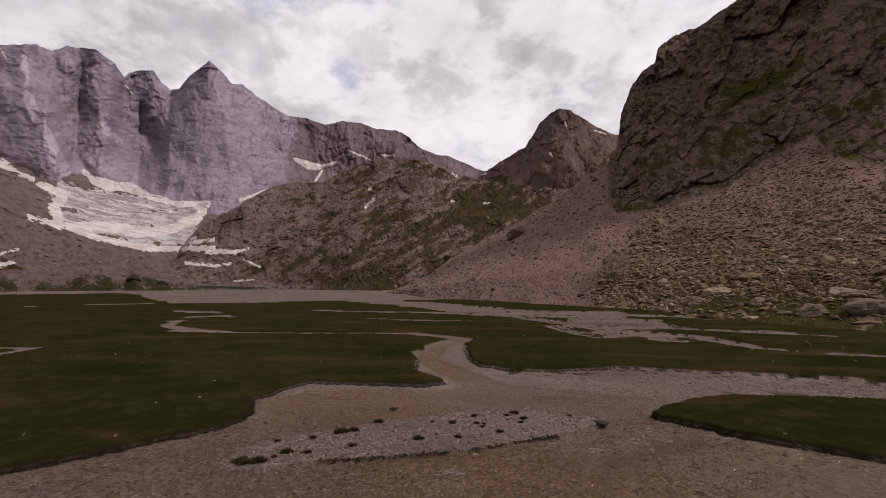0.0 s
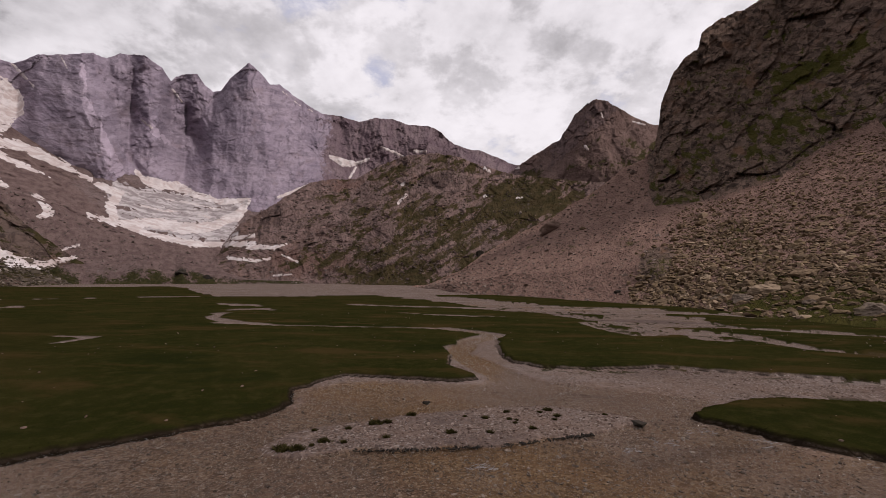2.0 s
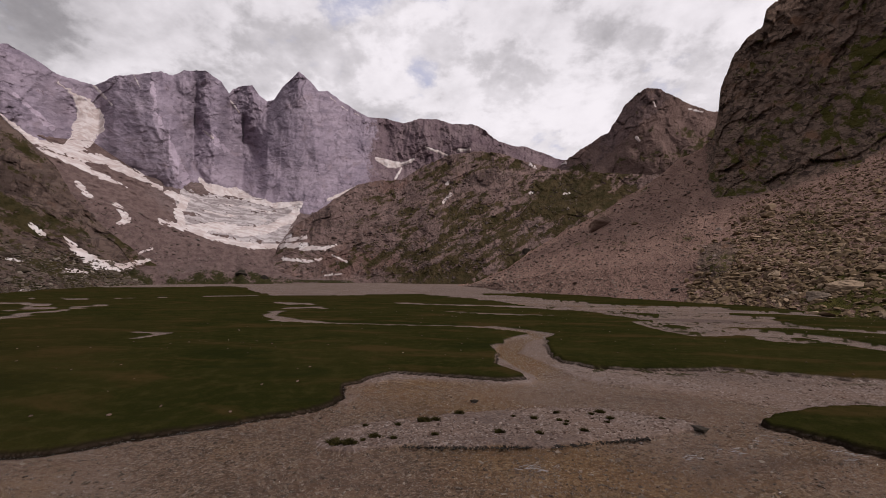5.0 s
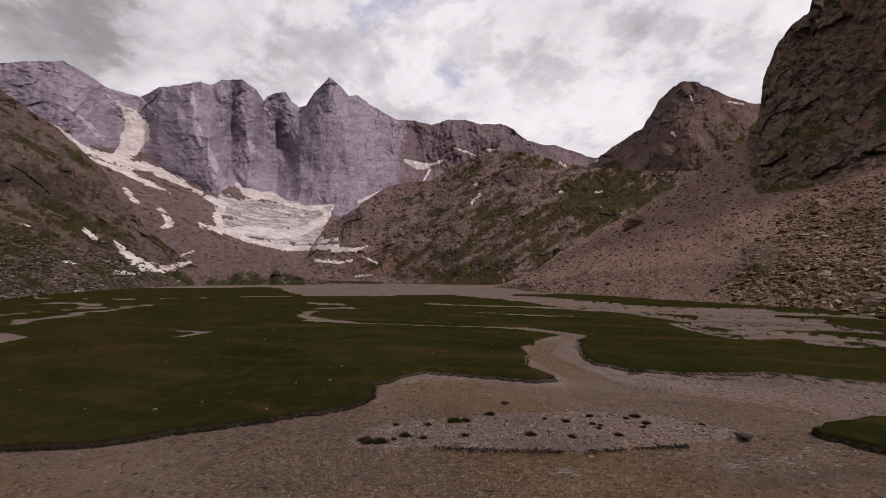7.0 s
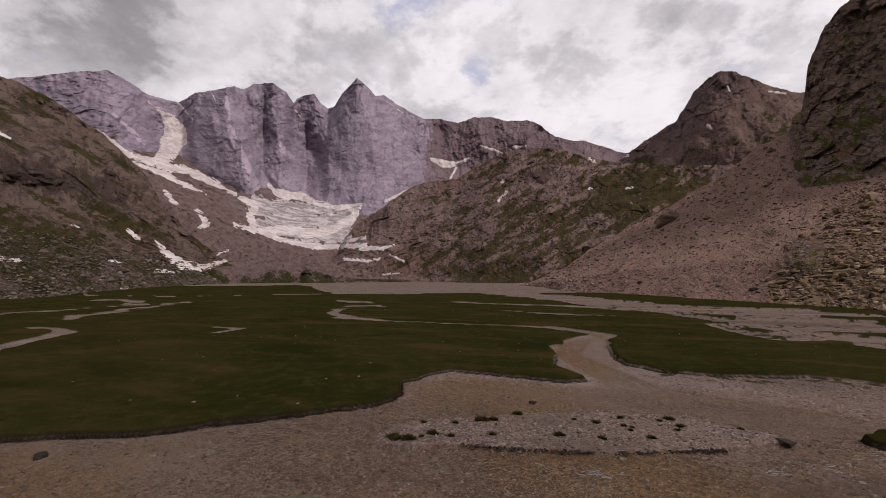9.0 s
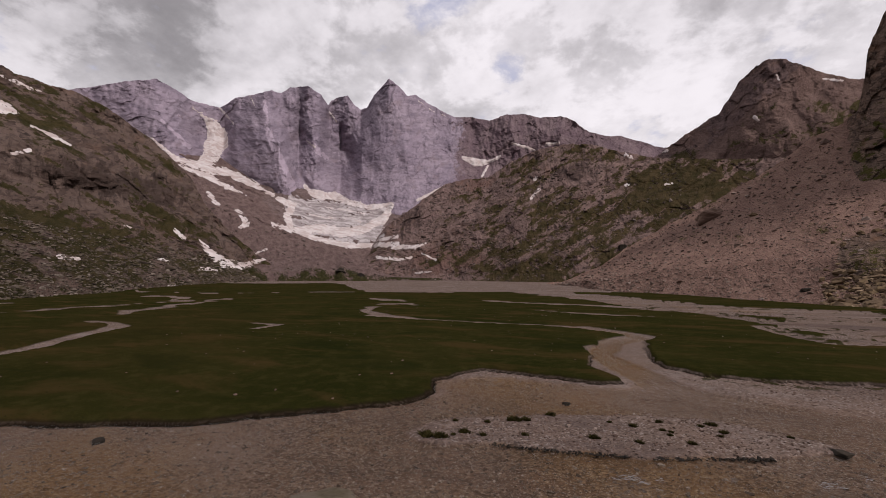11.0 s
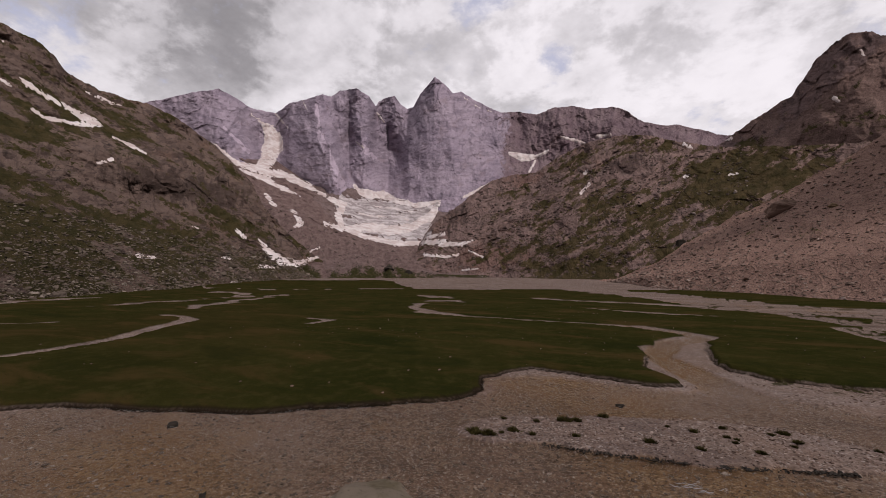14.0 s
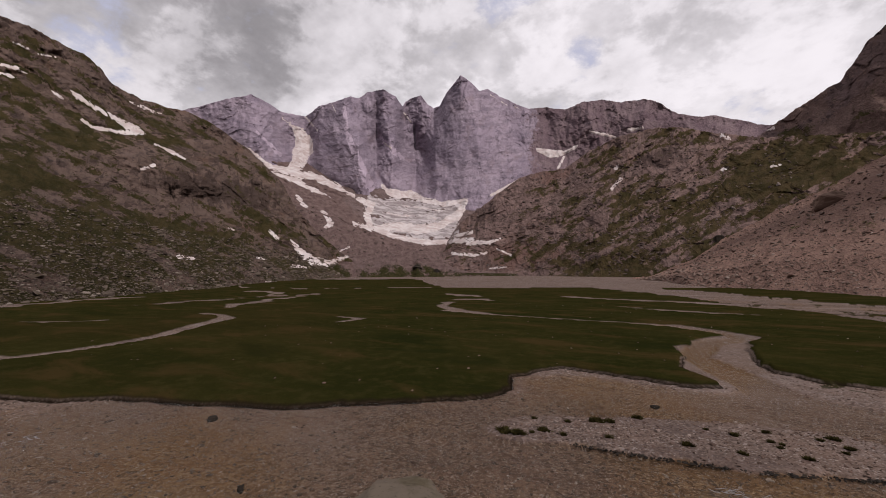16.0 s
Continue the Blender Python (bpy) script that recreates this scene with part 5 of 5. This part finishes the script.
# dark cobbles added as the shadow line under the cut edge of the bar
n = 420
t = r.random(n)
line = np.array(SCARP)
x, y = np.interp(t, np.linspace(0, 1, len(line)), line[:, 0]), np.interp(t, np.linspace(0, 1, len(line)), line[:, 1])
x, y = x + r.normal(size=n) * 0.05, y + r.normal(size=n) * 0.07 - 0.03
scatter("edge_cobbles", np.stack([x, y, np.full(n, -0.07) + 0.03 * r.random(n)], 1), np.exp(r.normal(-2.75, 0.35, n)), M_DARK, "dark cobbles standing in for the shadow under the cut edge of the bar", "river stones", 0.6, 17, 0.2)
# shingle of the bar and the beaches
n = 27000
x, y = r.uniform(-9, 24, n), r.uniform(11.5, 28, n)
z, turf, bar, away = plain_height(x, y)
k = (turf < 0.02) & (z > -0.09 + 0.03 * r.normal(size=n))
k &= (r.random(n) < np.where(bar > 0.3, 1.0, 0.35)) & (np.abs(np.degrees(np.arctan2(x, y))) < 52)
p = np.stack([x, y, z], 1)[k]
scatter("shingle", p, np.clip(np.exp(r.normal(-2.85, 0.36, len(p))), 0.035, 0.22), M_PEBBLE, "rounded pinkish grey river pebbles", "shingle", 0.6, 8, 0.3)


n = 19000
x, y = r.uniform(-30, 14, n), r.uniform(2, 17, n)
k = (np.hypot(x, y) > 9) & (x < 4 + 0.5 * y)
x, y = x[k], y[k]
z, turf, bar, away = plain_height(x, y)
k = (turf < 0.02) & (bar < 0.3)
p = np.stack([x, y, z], 1)[k]
scatter("bed_stones", p, np.clip(np.exp(r.normal(-2.75, 0.4, len(p))), 0.04, 0.3), M_BED, "brown stones of the shallow river bed", "river stones", 0.5, 9, 0.35)


def boulder(x, y, z, size, mat, label, seed, flat=0.62, turn=None, name="boulder", group="", corners=16):
    """One rounded, cracked block with chipped edges, sunk a little into what it lies on."""
    g = np.random.default_rng(seed)
    bm = bmesh.new()
    for _ in range(corners):
        v = g.normal(size=3)
        sharp = 0.7 if corners < 30 else 0.15
        v /= np.abs(v).max() ** sharp * np.linalg.norm(v) ** (1 - sharp)
        bm.verts.new(v * (0.44 + 0.08 * g.random()))
    bmesh.ops.convex_hull(bm, input=bm.verts)
    bmesh.ops.delete(bm, geom=[v for v in bm.verts if not v.link_faces], context="VERTS")
    bmesh.ops.bevel(bm, geom=bm.edges[:], offset=0.035, segments=1, affect="EDGES", clamp_overlap=True)
    bmesh.ops.triangulate(bm, faces=bm.faces)
    bmesh.ops.subdivide_edges(bm, edges=[e for e in bm.edges if e.calc_length() > 0.16], cuts=1)
    bmesh.ops.triangulate(bm, faces=bm.faces)
    if size > 1.5:
        for _ in range(2):
            bmesh.ops.subdivide_edges(bm, edges=[e for e in bm.edges if e.calc_length() > 0.07], cuts=1)
            bmesh.ops.triangulate(bm, faces=bm.faces)
    for v in bm.verts:
        q = v.co + Vector((seed % 97, 0, 0))
        v.co += v.co.normalized() * (0.10 * noise.noise(q * 2.5) + 0.06 * noise.noise(q * 6) + 0.03 * noise.noise(q * 14))
        v.co.z *= flat
    me = bpy.data.meshes.new(name)
    bm.to_mesh(me)
    bm.free()
    me.materials.append(mat)
    ob = new(name, me)
    ob.matrix_world = pose(x, y, z + size * flat * 0.26, 0, 0, g.uniform(0, 360) if turn is None else turn) @ Matrix.Diagonal((size, size * 0.85, size, 1))
    return tagged(ob, label, "boulder", group)


def boulder_on(f, az, el, px, mat, label, seed, flat=0.62, group="", name="boulder"):
    d = float(f.place(np.array([az]), np.array([el]))[0])
    p = polar(az, el, d)
    return boulder(p[0], p[1], p[2] - d * px * PER * flat * 0.3, d * px * PER, mat, label, seed, flat, name=name, group=group)


for az, el, px, mat, label in (
        (-41.3, -2.5, 46, M_BOULDER, "pale grey weathered boulder lying in grass"), (-45.4, -2.2, 62, M_BOULDER, "broad pale boulder lying in grass"),
        (-44.0, -0.6, 44, M_BOULDER, "pale rounded boulder at the foot of the talus"), (-36.4, 1.2, 30, M_TALUS, "square dark block lying on the talus"),
        (-33.2, -0.6, 40, M_TALUS, "flat mossy block at the edge of the grass"), 
        (-14.3, 7.3, 16, M_TALUS, "dark block stuck in the scree"), (-18.2, -0.9, 15, M_DARK, "small dark rock standing in fine scree"),
        (-46.6, 1.4, 40, M_TALUS, "brown block on the talus"), (-31.2, -1.6, 34, M_BOULDER, "grey block at the edge of the plain")):
    boulder_on(flank, az, el, px, mat, label, int(abs(az) * 31 + px), 0.6)
boulder_on(flank, -10.3, 7.3, 42, M_OUTCROP, "dark outcrop standing out of the scree", 64, 0.85, name="rock_outcrop")
boulder_on(basin, 36.4, 1.3, 20, M_DARK, "black rock knob on the grassy moraine", 77, 0.6)
boulder_on(basin, 33.8, 0.7, 18, M_DARK, "dark rock on the grassy moraine", 78, 0.7)
boulder_on(spur, -0.7, 4.0, 24, M_DARK, "dark purple rock at the edge of the scree", 79, 0.9)
for i in range(70):
    az = r.uniform(-50, -26)
    el = r.uniform(-2.8, 0.6) + 0.4 * smooth(az, -34, -28)
    boulder_on(flank, az, el, float(np.clip(np.exp(r.normal(2.45, 0.4)), 6, 30)), M_TALUS if r.random() < 0.75 else M_BOULDER,
               "angular brown block at the foot of the talus", 200 + i, 0.58, "talus foot blocks")
for i in range(26):
    az = r.uniform(60, 84)
    el = float(np.interp(az, [60, 66, 80, 92], [-1.5, -1.9, -2.6, -3])) + r.uniform(0.2, 1.6)
    boulder_on(slope, az, el, float(np.clip(np.exp(r.normal(2.2, 0.35)), 6, 22)), M_RUBBLE, "grey block in the rubble of the valley side", 400 + i, 0.55, "valley side blocks")

LIE = lambda x, y: float(plain_height(np.array([x]), np.array([y]))[0][0])
for x, y, size, mat, flat, label in (
        (-15.3, 8.4, 0.34, M_DARK, 0.7, "small black stone in the shallow river"),
        (-9.7, 6.1, 0.2, M_DARK, 1.1, "small dark stone in the river"), (-2.1, 18.5, 0.42, M_DARK, 0.35, "flat dark stone in the shallows"),
        (5.9, 16.2, 0.7, M_DARK, 0.2, "dark driftwood-like flat stone at the bar's end")):
    boulder(x, y, LIE(x, y), size, mat, label, int(900 + abs(x) * 10), flat)


boulder(-5.65, 7.25, LIE(-5.65, 7.25) + 0.04, 2.4, M_RIVER_ROCK, "low pale boulder standing in the river", 913, 0.36, 20, corners=60)


# ---- plants ----
def leaf_material(name, a, b):
    m, n = material(name)
    pick = n.add("NewGeometry").outputs["Random Per Island"]
    finish(n, n.mix(pick, a, b), 0.9, spec=0.02)
    return m


M_MOSS = leaf_material("dark_cushion_leaves", (0.022, 0.019, 0.007), (0.06, 0.05, 0.018))
M_BLADE = leaf_material("grass_blades", (0.012, 0.0125, 0.004), (0.024, 0.022, 0.007))


def blades(p, height, width, seed, lean=0.5):
    """Three-cornered leaves standing at the points p."""
    g = np.random.default_rng(seed)
    n = len(p)
    a = g.random(n) * 6.283
    side = np.stack([np.cos(a), np.sin(a), 0 * a], 1) * (width * (0.6 + 0.8 * g.random(n)))[:, None]
    tip = np.stack([g.normal(size=n) * lean, g.normal(size=n) * lean, np.ones(n)], 1) * (height * (0.5 + g.random(n)))[:, None]
    V = np.stack([p - side, p + side, p + tip], 1).reshape(-1, 3)
    return V, np.arange(3 * n).reshape(-1, 3)


def cushion(x, y, wide, seed):
    """A cushion of small leaves over a low mound."""
    g = np.random.default_rng(seed)
    n = int(150 + 300 * wide)
    rad, a = wide * 0.5 * np.sqrt(g.random(n)), g.random(n) * 6.283
    rad *= 1 + 0.3 * np.sin(a * 3 + seed)
    px, py = x + rad * np.cos(a), y + 0.7 * rad * np.sin(a)
    h = wide * 0.22 * np.clip(1 - (2 * rad / wide) ** 2, 0, 1)
    p = np.stack([px, py, LIE(x, y) - 0.02 + h * g.random(n)], 1)
    V, T = blades(p, 0.05 + 0.1 * wide, 0.02 + 0.03 * wide, seed, 0.7)
    return tagged(raw_mesh("cushion_plant", V, T, M_MOSS), "dark green cushion plant growing on pebbles", "plant", "plants on the bar")


spots = [(-5.8, 12.7, 0.5), (-5.35, 12.75, 0.42), (-4.8, 13.5, 0.34), (-3.5, 15.2, 0.4), (-3.15, 15.4, 0.3), (-2.4, 16.4, 0.3), (2.9, 17.4, 0.36), (0.4, 16.3, 0.24), (-0.8, 14.5, 0.26)]
while len(spots) < 26:
    x, y = r.uniform(-6, 5), r.uniform(12.5, 17.6)
    if inside(np.array([x]), np.array([y]), BAR)[0] > 0.3:
        spots.append((x, y, r.uniform(0.1, 0.24)))
for i, (x, y, w) in enumerate(spots):
    cushion(x, y, w, 50 + i)

n = 90000
x, y = r.uniform(-34, 26, n), r.uniform(3, 42, n)
z, turf, bar, away = plain_height(x, y)
k = ((away > 0.1) & (away < 0.4)) | ((away > 0.3) & (r.random(n) < 0.12))
k |= (away > -2.2) & (away < 0) & (x > 2) & (y > 20) & (fbm(np.stack([x, y, 0 * x], 1), 1.1, 3) > 0.34)
p = np.stack([x, y, z - 0.01], 1)[k]
V, T = blades(p, 0.045, 0.016, 91, 0.7)
tagged(raw_mesh("meadow_grass", V, T, M_BLADE), "short dark grass along the river banks", "grass", kind="stuff")


# ---- riffles on the water ----
def riffles():
    """Thin broken lines of foam where the water runs over stones."""
    g = np.random.default_rng(12)
    V, T = [], []
    for x, y, wide, many in ((0.3, 12.2, 0.9, 16), (7.9, 15.6, 0.7, 10), (6.3, 14.6, 0.8, 10), (9.6, 14.9, 1.0, 14), (11.6, 13.4, 1.0, 14), (-18.6, 4.2, 1.0, 12), (-21.5, 3.4, 1.4, 14), (4.9, 13.9, 0.6, 8)):
        for _ in range(many):
            cx, cy, a = x + g.normal() * wide * 0.4, y + g.normal() * wide * 0.25, g.normal() * 0.5 + 0.3
            n, w = g.uniform(0.08, 0.3), g.uniform(0.006, 0.02)
            base = len(V)
            for k in range(5):
                t = k / 4 - 0.5
                px, py = cx + n * t * math.cos(a), cy + n * t * math.sin(a) + 0.03 * math.sin(9 * t + cx * 7)
                h = w * (1 - 4 * t * t) + 0.001
                V += [(px, py - h, -0.072), (px, py, -0.06), (px, py + h, -0.072)]
            for k in range(4):
                i = base + 3 * k
                T += [(i, i + 1, i + 4, i + 3), (i + 1, i + 2, i + 5, i + 4)]
    m, n = material("water_foam")
    finish(n, n.mix(n.noise(n.add("TexCoord").outputs["Object"], 40), (0.12, 0.11, 0.11), (0.28, 0.27, 0.28)), 0.6, spec=0.1)
    return tagged(raw_mesh("foam", np.array(V), np.array(T), m), "thin white riffles on the shallow water", "foam", kind="stuff")


riffles()

n = 620
x, y = r.uniform(-40, 28, n), r.uniform(8, 75, n)
x[260:], y[260:] = r.uniform(24, 62, 360), r.uniform(22, 62, 360)
z, turf, bar, away = plain_height(x, y)
k = turf > 0.98
p = np.stack([x, y, z], 1)[k]
scatter("meadow_stones", p, np.clip(np.exp(r.normal(-2.3, 0.35, len(p))), 0.04, 0.15), M_PEBBLE, "small pale stones scattered in the turf", "stones", 0.6, 14)
